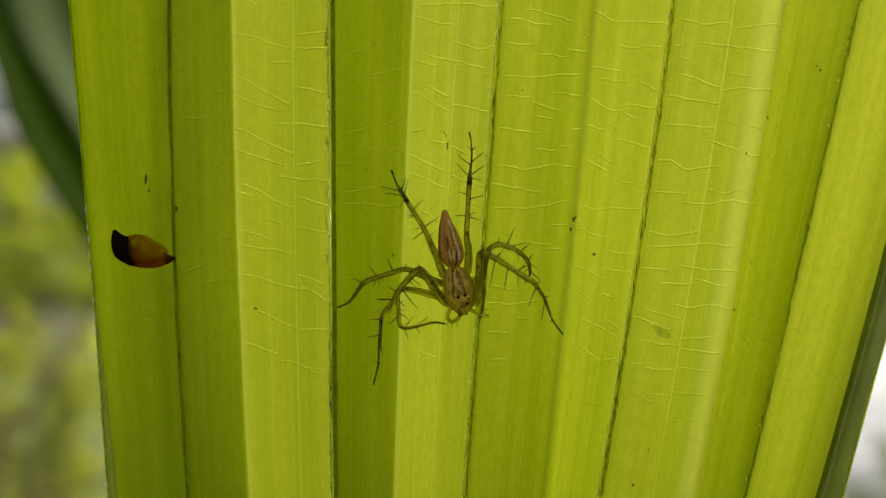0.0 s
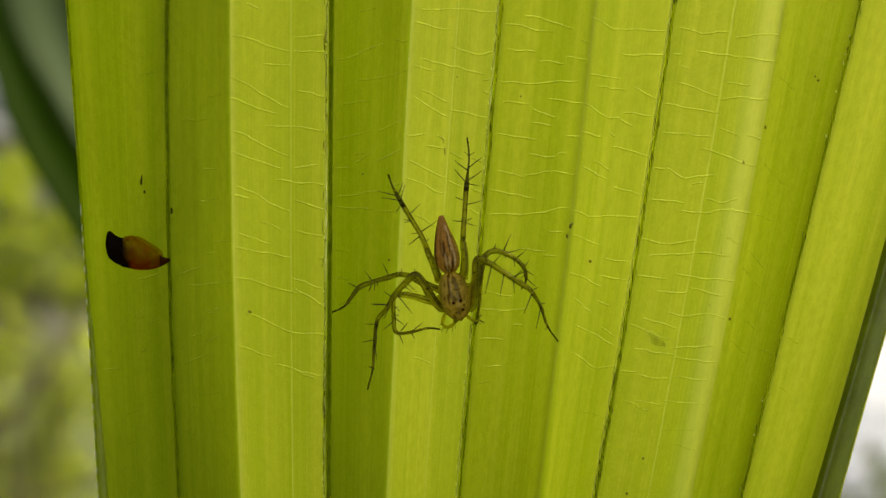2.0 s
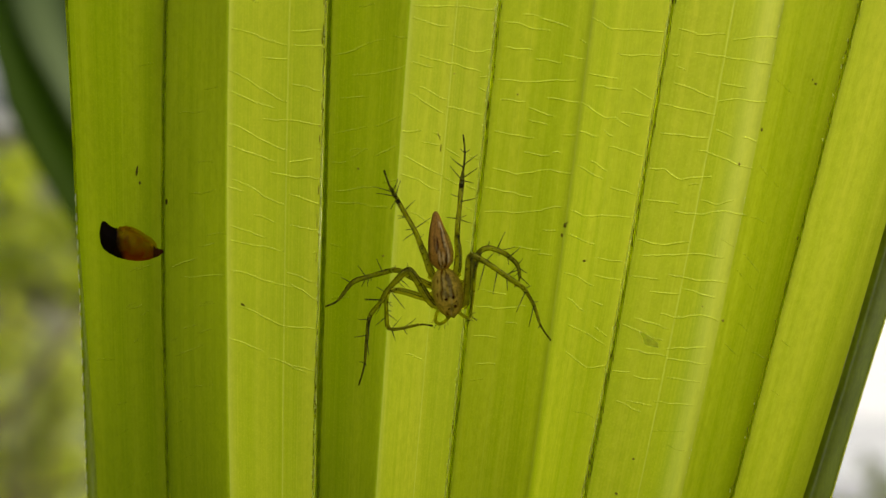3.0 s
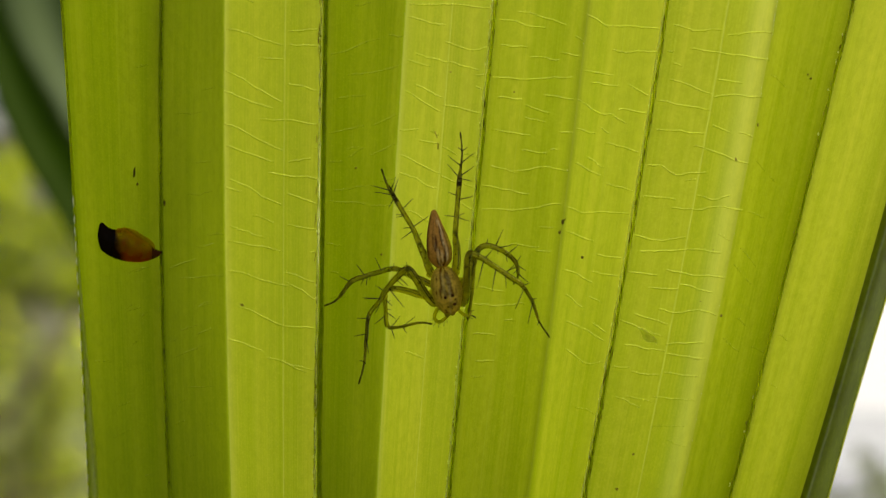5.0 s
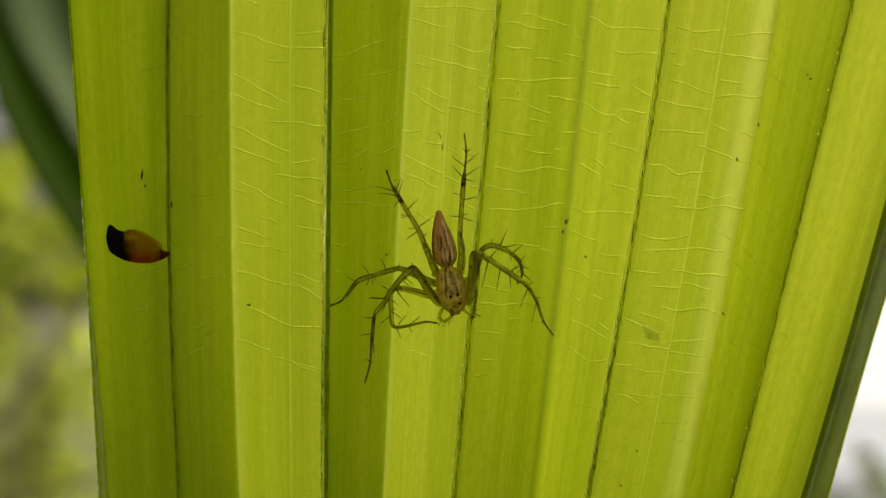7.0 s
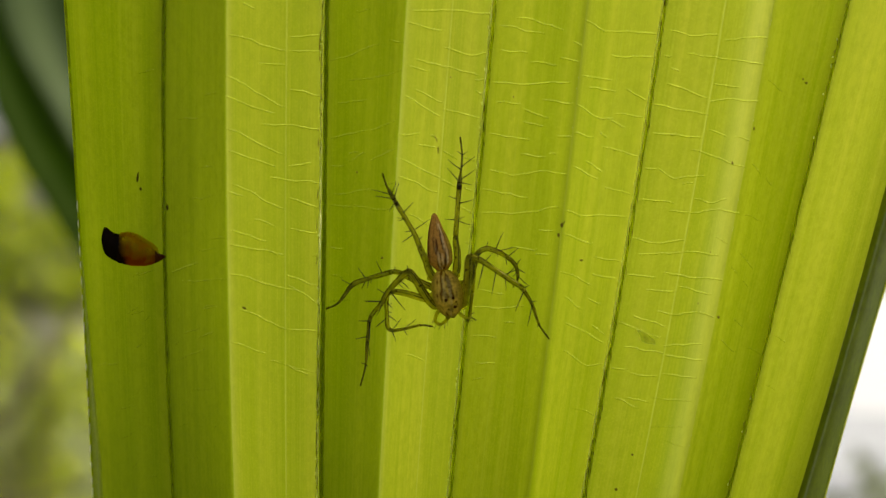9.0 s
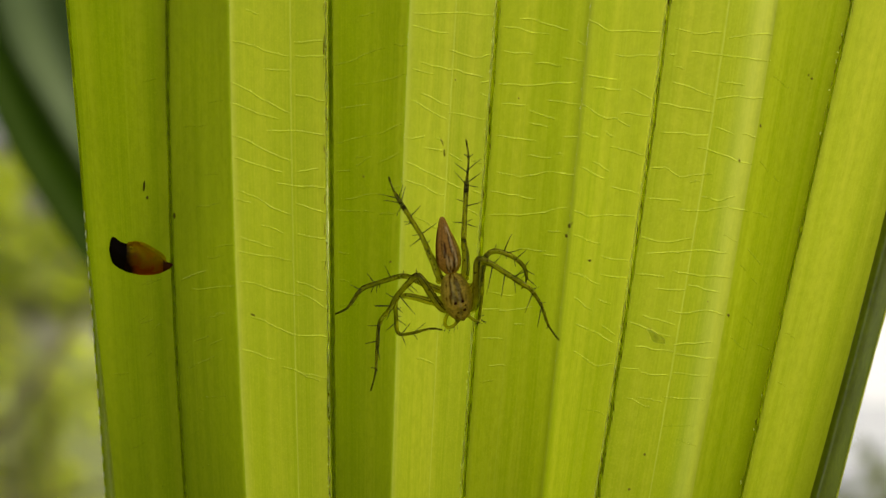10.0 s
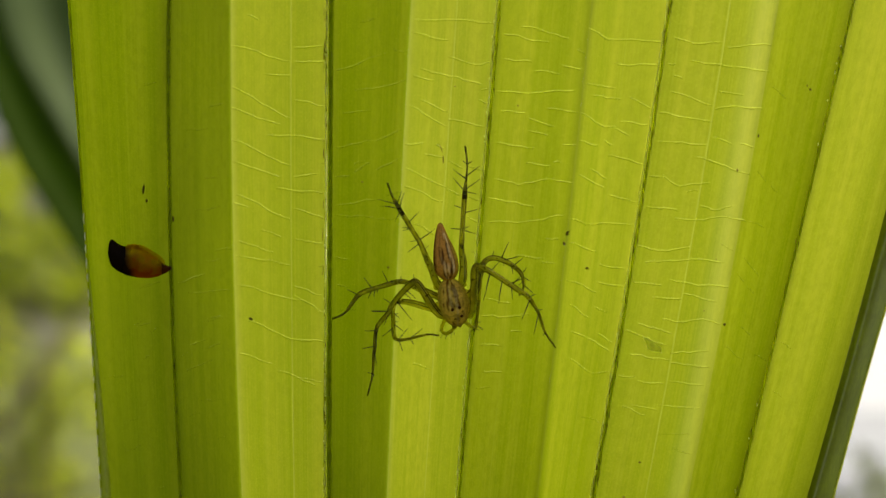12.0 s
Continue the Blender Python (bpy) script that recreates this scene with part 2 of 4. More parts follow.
LEG_OLIVE = tissue("leg_olive", (0.10, 0.085, 0.012), (0.62, 0.56, 0.10), 0.7, 0.4, 2600, 0.004, 0.5, 0.45)
LEG_DARK = tissue("leg_dark", (0.028, 0.026, 0.006), (0.24, 0.23, 0.05), 0.6, 0.45, 3000, 0.006, 0.45, 0.2)
LEG_TIP = tissue("leg_tip", (0.020, 0.018, 0.006), (0.20, 0.18, 0.04), 0.5, 0.45, 3000, 0.006, 0.35)
JOINT = tissue("leg_joint", (0.040, 0.030, 0.006), (0.26, 0.19, 0.03), 0.5, 0.45, 3000, 0.006)
SPINE = tissue("spine_dark", (0.014, 0.012, 0.006), (0.02, 0.018, 0.006), 0.1, 0.4, 3000)
CARAPACE = striped("carapace", (0.94, 0.62, 0.10), (0.075, 0.021, 0.004), 5200, 0.8)
ABDOMEN = striped("abdomen", (0.50, 0.235, 0.038), (0.045, 0.012, 0.003), 5200, 0.5)
EYE = tissue("eye_black", (0.05, 0.011, 0.004), (0.06, 0.012, 0.004), 0.1, 0.3, 2000, 0.01)
HUSK = husk_material()
HUSK_SKIN = tissue("husk_skin", (0.10, 0.07, 0.006), (0.84, 0.62, 0.05), 0.9, 0.6, 2500, 0.0, 0.35, 0.0, 0.5)
HUSK_DARK = tissue("husk_black", (0.004, 0.002, 0.001), (0.006, 0.002, 0.001), 0.1, 0.35, 900, 0.0015)
HUSK_TIP = tissue("husk_tip", (0.035, 0.008, 0.002), (0.14, 0.03, 0.002), 0.3, 0.4, 900, 0.003)

# ---- building helpers ----
DIST = 0.085
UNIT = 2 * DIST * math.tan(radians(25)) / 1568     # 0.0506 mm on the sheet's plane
ORIGIN = {}


def spot(a, b, y=0.0):
    """A place y metres behind the sheet's plane, on the line from the first eye over (a, b) of the sheet's plan, which
    is laid out to fit that eye's view.
    """
    k = (DIST + y) / DIST
    return Vector(((a - 784) * UNIT * k, y, 1.5 + (441 - b) * UNIT * k))


def thing(name, place, label, category, group=""):
    ob = new(name)
    ob.empty_display_size = 0.01
    ob.location = place
    ORIGIN[ob] = Vector(place)
    return tagged(ob, label, category, group)


def part(name, bm, mat, parent, label="", kind=""):
    """Links a bmesh given in world places as one mesh under a thing or a part."""
    me = bpy.data.meshes.new(name)
    base = ORIGIN[parent]
    bmesh.ops.translate(bm, verts=bm.verts, vec=-base)
    bm.to_mesh(me)
    bm.free()
    for p in me.polygons:
        p.use_smooth = True
    me.materials.append(mat)
    ob = new(name, me)
    ob.parent = parent
    ORIGIN[ob] = base
    return tagged(ob, label, kind=kind)


def alone(name, bm, mat, place, label, category, kind="", group=""):
    me = bpy.data.meshes.new(name)
    bmesh.ops.translate(bm, verts=bm.verts, vec=-Vector(place))
    bm.to_mesh(me)
    bm.free()
    me.materials.append(mat)
    ob = new(name, me)
    ob.location = place
    return tagged(ob, label, category, group, kind)


def ease(t, lo, hi):
    t = min(1.0, max(0.0, (t - lo) / (hi - lo)))
    return t * t * (3 - 2 * t)


def smooth_path(pts, steps=5):
    """Catmull-Rom through rows of numbers of any length."""
    pts = [np.array(p, float) for p in pts]
    ext = [2 * pts[0] - pts[1]] + pts + [2 * pts[-1] - pts[-2]]
    out = []
    for i in range(1, len(ext) - 2):
        p0, p1, p2, p3 = ext[i - 1:i + 3]
        for s in range(steps):
            t = s / steps
            out.append(0.5 * (2 * p1 + (p2 - p0) * t + (2 * p0 - 5 * p1 + 4 * p2 - p3) * t * t + (3 * p1 - p0 - 3 * p2 + p3) * t ** 3))
    return out + [pts[-1]]


def tube(bm, pts, radii, seg=8, flat=1.0):
    """A tapering tube along places, capped; flat squeezes it along y."""
    pts = [Vector(tuple(float(c) for c in p)) for p in pts]
    rings, up = [], Vector((0, -1, 0))
    for i, p in enumerate(pts):
        d = (pts[min(i + 1, len(pts) - 1)] - pts[max(i - 1, 0)]).normalized()
        side = d.cross(up)
        side = side.normalized() if side.length > 1e-4 else Vector((1, 0, 0))
        up2 = side.cross(d).normalized()
        rings.append([bm.verts.new(p + float(radii[i]) * (math.cos(a) * side + flat * math.sin(a) * up2)) for a in (2 * math.pi * k / seg for k in range(seg))])
    for r0, r1 in zip(rings, rings[1:]):
        for k in range(seg):
            bm.faces.new((r0[k], r0[(k + 1) % seg], r1[(k + 1) % seg], r1[k]))
    bm.faces.new(rings[0][::-1])
    bm.faces.new(rings[-1])


def blob(bm, c, rx, ry, rz, turn=None, seg=8, rough=0.0):
    """A small lump with uneven skin."""
    m = Matrix.Translation(c) @ (turn or Matrix()) @ Matrix.Diagonal((rx, ry, rz, 1))
    r = bmesh.ops.create_uvsphere(bm, u_segments=seg, v_segments=max(5, seg - 2), radius=1.0)
    for v in r["verts"]:
        v.co = v.co * (1 + rough * random.uniform(-1, 1))
    bmesh.ops.transform(bm, matrix=m, verts=r["verts"])


def box(bm, x0, x1, y0, y1, z0, z1):
    r = bmesh.ops.create_cube(bm, size=1.0)
    bmesh.ops.transform(bm, matrix=Matrix.Translation(((x0 + x1) / 2, (y0 + y1) / 2, (z0 + z1) / 2)) @ Matrix.Diagonal((x1 - x0, y1 - y0, z1 - z0, 1)), verts=r["verts"])


# ---- ground and distance ----
GROUND = surface("ground_grass", (0.10, 0.105, 0.020), (0.135, 0.175, 0.022), 1.3, 0.9, 0.6, 0.05)
WALL = surface("white_paint", (0.50, 0.49, 0.47), (0.60, 0.59, 0.57), 3.0, 0.85, 0.1)
# three concrete tones, stepped paler with distance
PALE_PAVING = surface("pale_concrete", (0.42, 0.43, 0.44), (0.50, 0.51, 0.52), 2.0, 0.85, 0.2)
MID_PAVING = surface("mid_concrete", (0.27, 0.285, 0.30), (0.34, 0.355, 0.37), 2.0, 0.85, 0.2)
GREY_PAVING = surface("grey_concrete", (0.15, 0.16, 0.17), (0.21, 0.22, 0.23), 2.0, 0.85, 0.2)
ROOF = surface("grey_sheet", (0.10, 0.11, 0.11), (0.15, 0.16, 0.16), 1.2, 0.7, 0.2)
BUSH_LEAF = tissue("bush_leaf", (0.12, 0.155, 0.014), (0.46, 0.55, 0.03), 0.6, 0.35, 12, 0.015)
BUSH_OLIVE = tissue("bush_olive", (0.25, 0.29, 0.040), (0.62, 0.70, 0.055), 0.55, 0.35, 12, 0.01)
BUSH_GREY = tissue("bush_grey", (0.13, 0.15, 0.075), (0.30, 0.34, 0.15), 0.5, 0.4, 12, 0.03)
GRAVEL = surface("grey_gravel", (0.13, 0.13, 0.085), (0.20, 0.195, 0.135), 4.0, 0.9, 0.3)
# wall colour darkened to stand in for its shade
HOUSE_WALL = surface("grey_render", (0.24, 0.24, 0.18), (0.32, 0.31, 0.24), 1.5, 0.85, 0.2)
# shadow under the eaves, put into a dark strip of colour
SOFFIT_SHADE = surface("soffit_shade", (0.05, 0.05, 0.045), (0.08, 0.08, 0.07), 5.0, 0.8, 0.2)
BARK = surface("bark", (0.065, 0.055, 0.020), (0.13, 0.11, 0.045), 40, 0.9, 0.6)

bm = bmesh.new()
bmesh.ops.create_grid(bm, x_segments=40, y_segments=40, size=600)
alone("ground", bm, GROUND, (0, 0, 0), "olive brown garden ground with patchy grass", "ground", "structure")

# ---- the palm leaf ----
# Fold lines: place across the sheet at plan heights 0, 450 and 882, and depth in millimetres.
FOLDS = [
    ("margin", 122, 160, 192, -2.8), ("rib", 300, 308.5, 333, 0.1), ("fold", 410, 421, 441, 2.5), ("rib", 586, 588.5, 592, 0.5),
    ("fold", 731, 712, 697, 2.5), ("rib", 889, 856, 824, 0.5), ("fold", 1053, 1008, 961, 1.9), ("rib", 1194, 1131, 1062, 0.2),
    ("fold", 1388, 1311, 1230, -1.2), ("rib", 1521, 1418, 1318, -0.1), ("fold", 1670, 1560, 1441, -1.8), ("margin", 1750, 1608, 1489, 2.6),
]
BASE_AT = (490.0, 4540.0)


def fold_at(i, b):
    """Place across and depth (metres) of fold line i at plan height b."""
    _, p, q, r, d = FOLDS[i]
    s = min(max(b, -100), 980)
    l0, l1, l2 = (s - 450) * (s - 882) / (450 * 882), s * (s - 882) / (450 * (450 - 882)), s * (s - 450) / (882 * 432)
    x = p * l0 + q * l1 + r * l2
    if b < -100:
        x += (b + 100) * (r - p) / 882 * 1.1
        d *= 1 + (-100 - b) / 3000
    if b > 980:
        k = (b - 980) / (BASE_AT[1] - 980)
        x = x + (BASE_AT[0] + (i - 5.5) * 6 - x) * k
        d = d * (1 - 0.8 * k)
    return x, d * 0.001


BULGE = (-0.22, 0.1, -0.22, -0.04, -0.22, -0.05, -0.22, 0.22, -0.22, 0.22, -0.22)     # millimetres by which each side bows
ROUND = {2: 0.00006, 4: 0.00005, 6: 0.00014, 8: 0.00006, 10: 0.0007}      # how much each fold is rounded off


def rounding(i, other, e, b):
    """Depth by which panels draw in at the soft fold i, at e across from it."""
    if i not in ROUND:
        return 0.0
    slope = fold_at(other, b)[1] - fold_at(i, b)[1]
    if abs(slope) < 1e-5:
        return 0.0
    reach = min(0.45, 2 * ROUND[i] / abs(slope))
    return math.copysign(ROUND[i], slope) * max(0.0, 1 - e / reach) ** 2


def fold_place(i, b, shift=0.0, out=0.0):
    """A place on fold line i, moved across by shift and out towards the viewer."""
    x, y = fold_at(i, b)
    y += rounding(i, i - 1, 0.0, b)
    return spot(x + shift, b, y - out - 0.0019 * max(0.0, (min(b, 1100) - 420) / 460.0) ** 2)


def panel_at(i, u, b):
    """A place on panel i at u across (0 to 1) and plan height b."""
    xa, da = fold_at(i, b)
    xb, db = fold_at(i + 1, b)
    y = da + (db - da) * u + rounding(i, i + 1, u, b) + rounding(i + 1, i, 1 - u, b)
    y += 0.001 * BULGE[i] * math.sin(math.pi * u)
    if i == len(FOLDS) - 2:
        y -= 0.0021 * math.sin(math.pi * u)
    y += 0.00016 * noise.noise((u * 1.5 + i * 7.1, b / 260.0, 0.3))
    y -= 0.0019 * max(0.0, (min(b, 1100) - 420) / 460.0) ** 2      # the base bows towards the viewer
    return spot(xa + (xb - xa) * u, b, y)


def depth_at(a, b):
    for i in range(len(FOLDS) - 1):
        xa, xb = fold_at(i, b)[0], fold_at(i + 1, b)[0]
        if xa <= a <= xb:
            return panel_at(i, (a - xa) / (xb - xa), b).y
    return 0.0


HEIGHTS = [-1500, -1200, -900, -650, -450, -320, -220] + list(range(-150, 1051, 12)) + [1150, 1300, 1600, 2000, 2500, 3100, 3800, 4540]
palm_leaf = thing("palm_leaf", spot(*BASE_AT, 0.0), "backlit yellow-green pleated palm leaf with dark ribs, seen from beneath", "leaf")
# Shading of folds and thick ribs painted as dark bands: strength and width in plan units to its left and to its right.
FOLD_SHADE = {1: (0.32, 26, 9), 3: (0.35, 1, 12), 5: (0.35, 2, 9), 6: (0.62, 9, 5), 7: (0.3, 3, 6), 8: (0.25, 8, 10), 9: (0.62, 14, 8)}
# Painted hue of each pleat, higher where the light strikes it.
LIT_TINT = (-0.7, -0.7, 0.45, -0.5, 0.5, 0.15, 0.30, 0.5, -0.05, 0.45, 0.0)
# Brightness of each pleat, evened to its light by a colour factor.
PLEAT_GAIN = (1.04, 0.95, 0.90, 0.99, 0.95, 1.15, 1.00, 1.06, 1.11, 1.09, 1.0)
LONG_VEINS = {0: 0.55, 1: 0.45, 2: 0.61, 3: 0.5, 4: 0.52, 5: 0.38, 6: 0.5, 7: 0.55, 9: 0.4}


def leaf_panel(i):
    """One flat side of a pleat, ending in a point above."""
    us = [k / 22 for k in range(23)]
    lv = LONG_VEINS.get(i, 0.5)
    us = sorted([u for u in us if abs(u - lv) > 0.02] + [lv - 0.010, lv, lv + 0.010] + [0.012, 0.03, 0.06, 0.075, 0.11, 0.16, 0.84, 0.89, 0.925, 0.94, 0.97, 0.988])
    rib_left = FOLDS[i][0] == "rib"
    bm = bmesh.new()
    uvl = bm.loops.layers.uv.new("fibre")
    thin, vein = bm.verts.layers.float.new("thin"), bm.verts.layers.float.new("long_vein")
    lit_hue, clear = bm.verts.layers.float.new("yellowing"), bm.verts.layers.float.new("clarity")
    fold_shade = bm.verts.layers.float.new("thick")

    def across(u):
        """0 at the fold, 0.6 at the long vein, 1 at the rib."""
        p, q = (1 - u, 1 - lv) if rib_left else (u, lv)
        return 0.6 * p / q if p < q else 0.6 + 0.4 * (p - q) / (1 - q)

    rows = []
    for b in HEIGHTS:
        row = []
        for u in us:
            uu = u
            if b < -900:                                  # the tip narrows towards its rib
                k = (-900 - b) / 600 * 0.97
                uu = u * (1 - k) if rib_left else u + (1 - u) * k
            v = bm.verts.new(panel_at(i, uu, b))
            edge = (1 - u) if rib_left else u             # distance from the fold
            w = math.exp(-edge / 0.03) * (0.45 if i < 5 else 0.1) if FOLDS[i + 1 if rib_left else i][0] == "fold" else 0.0
            if i == 7:
                w += 0.36 * max(0.0, 1 - abs(u - 0.88) / 0.17)
            if rib_left:
                w *= 0.25 if i != 7 else 1.0
            v[thin] = min(1.0, w)
            v[vein] = (1.0 if i in (2, 4, 7) else 0.3 if i in (5, 6) else 0.05) if abs(u - lv) < 1e-4 else 0.0
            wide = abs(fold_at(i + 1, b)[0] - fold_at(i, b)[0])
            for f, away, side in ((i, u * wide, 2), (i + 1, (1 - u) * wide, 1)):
                if f in FOLD_SHADE:
                    v[fold_shade] = max(v[fold_shade], FOLD_SHADE[f][0] * math.exp(-(away / FOLD_SHADE[f][side]) ** 2))
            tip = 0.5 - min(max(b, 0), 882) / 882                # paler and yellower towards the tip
            v[lit_hue], v[clear] = LIT_TINT[i] + (0.5 if i > 3 else 0.1) * tip, PLEAT_GAIN[i] * (1 + (0.22 if i == 5 else 0.09 if i > 3 else 0.03) * tip)
            row.append(v)
        rows.append(row)
    for j in range(len(rows) - 1):
        for k in range(len(us) - 1):
            f = bm.faces.new((rows[j][k], rows[j + 1][k], rows[j + 1][k + 1], rows[j][k + 1]))
            for lp, (jj, kk) in zip(f.loops, ((j, k), (j + 1, k), (j + 1, k + 1), (j, k + 1))):
                lp[uvl].uv = (across(us[kk]), -HEIGHTS[jj] * UNIT)
    return part("pleat_panel", bm, BLADE if i < 10 else SHADED_BLADE, palm_leaf, "" if i < 10 else "glossy side turned away from the light, its shade painted dark")


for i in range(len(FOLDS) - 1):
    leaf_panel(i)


def rib(i, width, shift=0.0):
    bm = bmesh.new()
    hs = [b for b in HEIGHTS if b >= -1450]
    pts, rad = [], []
    for b in hs:
        w = width * (1 + 0.10 * noise.noise((b / 40.0, i * 3.0, 0))) * (1.0 if b < 1000 else 1 + (b - 1000) / 3500)
        pts.append(fold_place(i, b, shift + 0.8 * noise.noise((b / 60.0, i * 5.0, 2.0)), 0.0001))
        rad.append(max(0.3, w / 2 * min(1.0, 1.15 + b / 1500)) * UNIT)
    tube(bm, pts, rad, 8, 0.7)
    return part("rib", bm, RIB if i < 4 else RIB_LIGHT, palm_leaf, "dark green raised rib" if i < 4 else "thin olive rib")


for i, w in ((1, 6.5), (3, 8), (5, 5.5), (7, 4.5), (9, 4.5)):
    rib(i, w, 3 if i == 3 else 0)

for i, shift, w in ((3, -4.5, 2.1), (5, -5.5, 1.5), (7, -5.5, 1.2)):
    bm = bmesh.new()
    hs = [b for b in HEIGHTS if -900 <= b <= 2000]
    pts = [fold_place(i, b, shift, 0.00002) for b in hs]
    tube(bm, pts, [max(0.25, w * (0.75 + 0.9 * noise.noise((b / 25.0, i, 4.0)))) * UNIT for b in hs], 6)
    part("rib_edge", bm, RIB_PALE, palm_leaf, "thin pale line beside the rib")
bm = bmesh.new()
pts = [fold_place(0, b) for b in HEIGHTS if -900 <= b]
tube(bm, pts, [2.2 * UNIT] * len(pts), 6)
part("leaf_margin", bm, RIB, palm_leaf)
bm = bmesh.new()
pts = [fold_place(11, b) for b in HEIGHTS if -900 <= b]
tube(bm, pts, [2.4 * UNIT] * len(pts), 6)
part("leaf_margin", bm, RIM, palm_leaf, "thin yellow-green rim")
bm = bmesh.new()
b = 360.0
while b < 1000:                                           # teeth along the margin, their specular glints painted white
    n = random.uniform(8, 24)
    tube(bm, [fold_place(0, b, -1, 0.0001), fold_place(0, b + n / 2, -1.9, 0.00015), fold_place(0, b + n, -1, 0.0001)], [0.4 * UNIT, 1.25 * UNIT, 0.4 * UNIT], 6)
    b += n + random.uniform(3, 16)
part("toothed_edge", bm, TOOTH_GLINT, palm_leaf, "tiny teeth along the edge, their glints painted white", "stuff")


bm = bmesh.new()                                          # the lower margin rolls over a little
rows = []
for b in [h for h in HEIGHTS if 440 <= h <= 2000]:
    w = min(15.0, (b - 440) / 26.0) + 0.2
    rows.append([bm.verts.new(fold_place(0, b, 1 + w * q, 0.00012 + 0.0005 * math.sin(math.pi * q) * min(1, w / 10))) for q in (0, 0.2, 0.4, 0.6, 0.8, 1)])
for r0, r1 in zip(rows, rows[1:]):
    for q in range(5):
        bm.faces.new((r0[q], r1[q], r1[q + 1], r0[q + 1]))
part("rolled_margin", bm, tissue("rolled_margin", (0.12, 0.145, 0.025), (0.80, 0.86, 0.22), 0.6, 0.35, 500, 0.02, 0.2), palm_leaf, "grey-green rolled edge")


def scales(i, side, count, mat, name, lo=-120, hi=1000, size=(0.6, 2.8)):
    """Tiny flakes along one side of a rib."""
    bm = bmesh.new()
    for _ in range(count):
        b = random.uniform(lo, hi)
        blob(bm, fold_place(i, b, side + random.uniform(-1.2, 1.2), 0.00022), random.uniform(0.45, 1.15) * UNIT, 0.00004, random.uniform(*size) * UNIT, seg=6, rough=0.2)
    part(name, bm, mat, palm_leaf, "", "stuff")


for i, side, n in ((3, -5, 50), (5, -4, 80), (7, -3, 120), (7, 3, 110), (9, -4, 60), (9, 3, 30), (5, 3, 50), (1, 1, 16)):
    scales(i, side, n, RIB_DUST, "rib_dust", size=(0.8, 4.5))
for i, side, n, hi in ((3, -9, 16, 480), (5, -2, 14, 900), (7, -2, 26, 900)):
    scales(i, side, n, SCALE_DARK, "rib_crack", hi=hi, size=(2.5, 10.0))
for i, side, n in ((3, -6, 60), (5, -7, 44), (7, -6, 40), (9, -5, 10)):
    scales(i, side, n, RIB_PALE, "pale_dust", size=(1.0, 4.0))


# Cross veins, pleat by pleat: where each begins and ends (across, height), and its strength.
def cross_vein(a0, b0, a1, b1, w=1.0):
    """A pale raised vein that wavers across a pleat, with its thin shadow painted below it."""
    bm = bmesh.new()
    groove = bm.verts.layers.float.new("groove")
    n = max(5, int(abs(a1 - a0) / 4))
    pts, rad = [], []
    for k in range(n + 1):
        t = k / n
        a = a0 + (a1 - a0) * t
        swing = math.sin(math.pi * t)
        b = b0 + (b1 - b0) * ease(t, -0.12, 1.12) + swing * (4.2 * noise.noise((a / 24.0, b0, 0.7)) + 1.5 * noise.noise((a / 8.0, b0, 3.1)))
        pts.append(spot(a, b, depth_at(a, b) - 0.00003))
        rad.append(UNIT * VEIN_SIZE * w * (0.45 + 0.55 * swing ** 0.5) * (1 + 0.35 * noise.noise((a / 9.0, b0, 8.0))))
    tube(bm, pts, rad, 6, 0.6)
    raised = len(bm.verts)
    tube(bm, [p + Vector((0, 0.00001, -2.0 * UNIT)) for p in pts], [r * 0.9 for r in rad], 4, 0.4)
    for k, v in enumerate(bm.verts):
        v[groove] = float(k >= raised)
    part("cross_vein", bm, VEIN if w > 0.66 else VEIN_DIM, palm_leaf, "thin pale wavy cross vein")


VEIN_SIZE = 0.95


def veins_on(strength, rows):
    for row in rows:
        cross_vein(*row, strength * (1.0 - 0.45 * ease(row[1], 560, 760)))      # fainter towards the base


# second pleat
veins_on(0.5, [(370, 443, 400, 438), (385, 424, 420, 421), (325, 480, 370, 465), (340, 500, 420, 494), (376, 545, 400, 540), (345, 592, 375, 580),
               (372, 598, 400, 588), (335, 640, 385, 617), (352, 352, 396, 344), (330, 210, 372, 206), (372, 168, 398, 162), (365, 296, 392, 294),
               (262, 490, 290, 480), (256, 130, 282, 124), (250, 560, 275, 552)])
# first and second pleats, faint
veins_on(0.42, [(251, 493, 278, 483), (245, 560, 263, 547), (274, 570, 289, 560), (261, 619, 273, 611), (192, 652, 231, 647), (235, 728, 258, 721),
               (231, 784, 261, 768), (259, 832, 270, 822), (252, 878, 273, 866), (289, 850, 305, 844), (322, 483, 359, 470), (373, 549, 402, 543),
               (329, 611, 340, 605), (361, 692, 406, 688), (338, 757, 358, 750), (394, 759, 410, 755), (358, 817, 379, 811), (343, 719, 364, 713)])
# third pleat, above
veins_on(1, [(414, 57, 515, 85), (527, 84, 586, 84), (470, 108, 516, 110), (524, 60, 584, 56), (412, 130, 518, 187), (412, 168, 500, 198),
             (525, 153, 586, 165), (477, 217, 522, 217), (522, 217, 586, 225), (412, 224, 520, 272), (417, 264, 503, 292), (527, 291, 568, 285),
             (494, 311, 586, 320), (424, 323, 520, 368), (418, 337, 447, 345), (528, 347, 586, 366), (440, 2, 462, 10)])
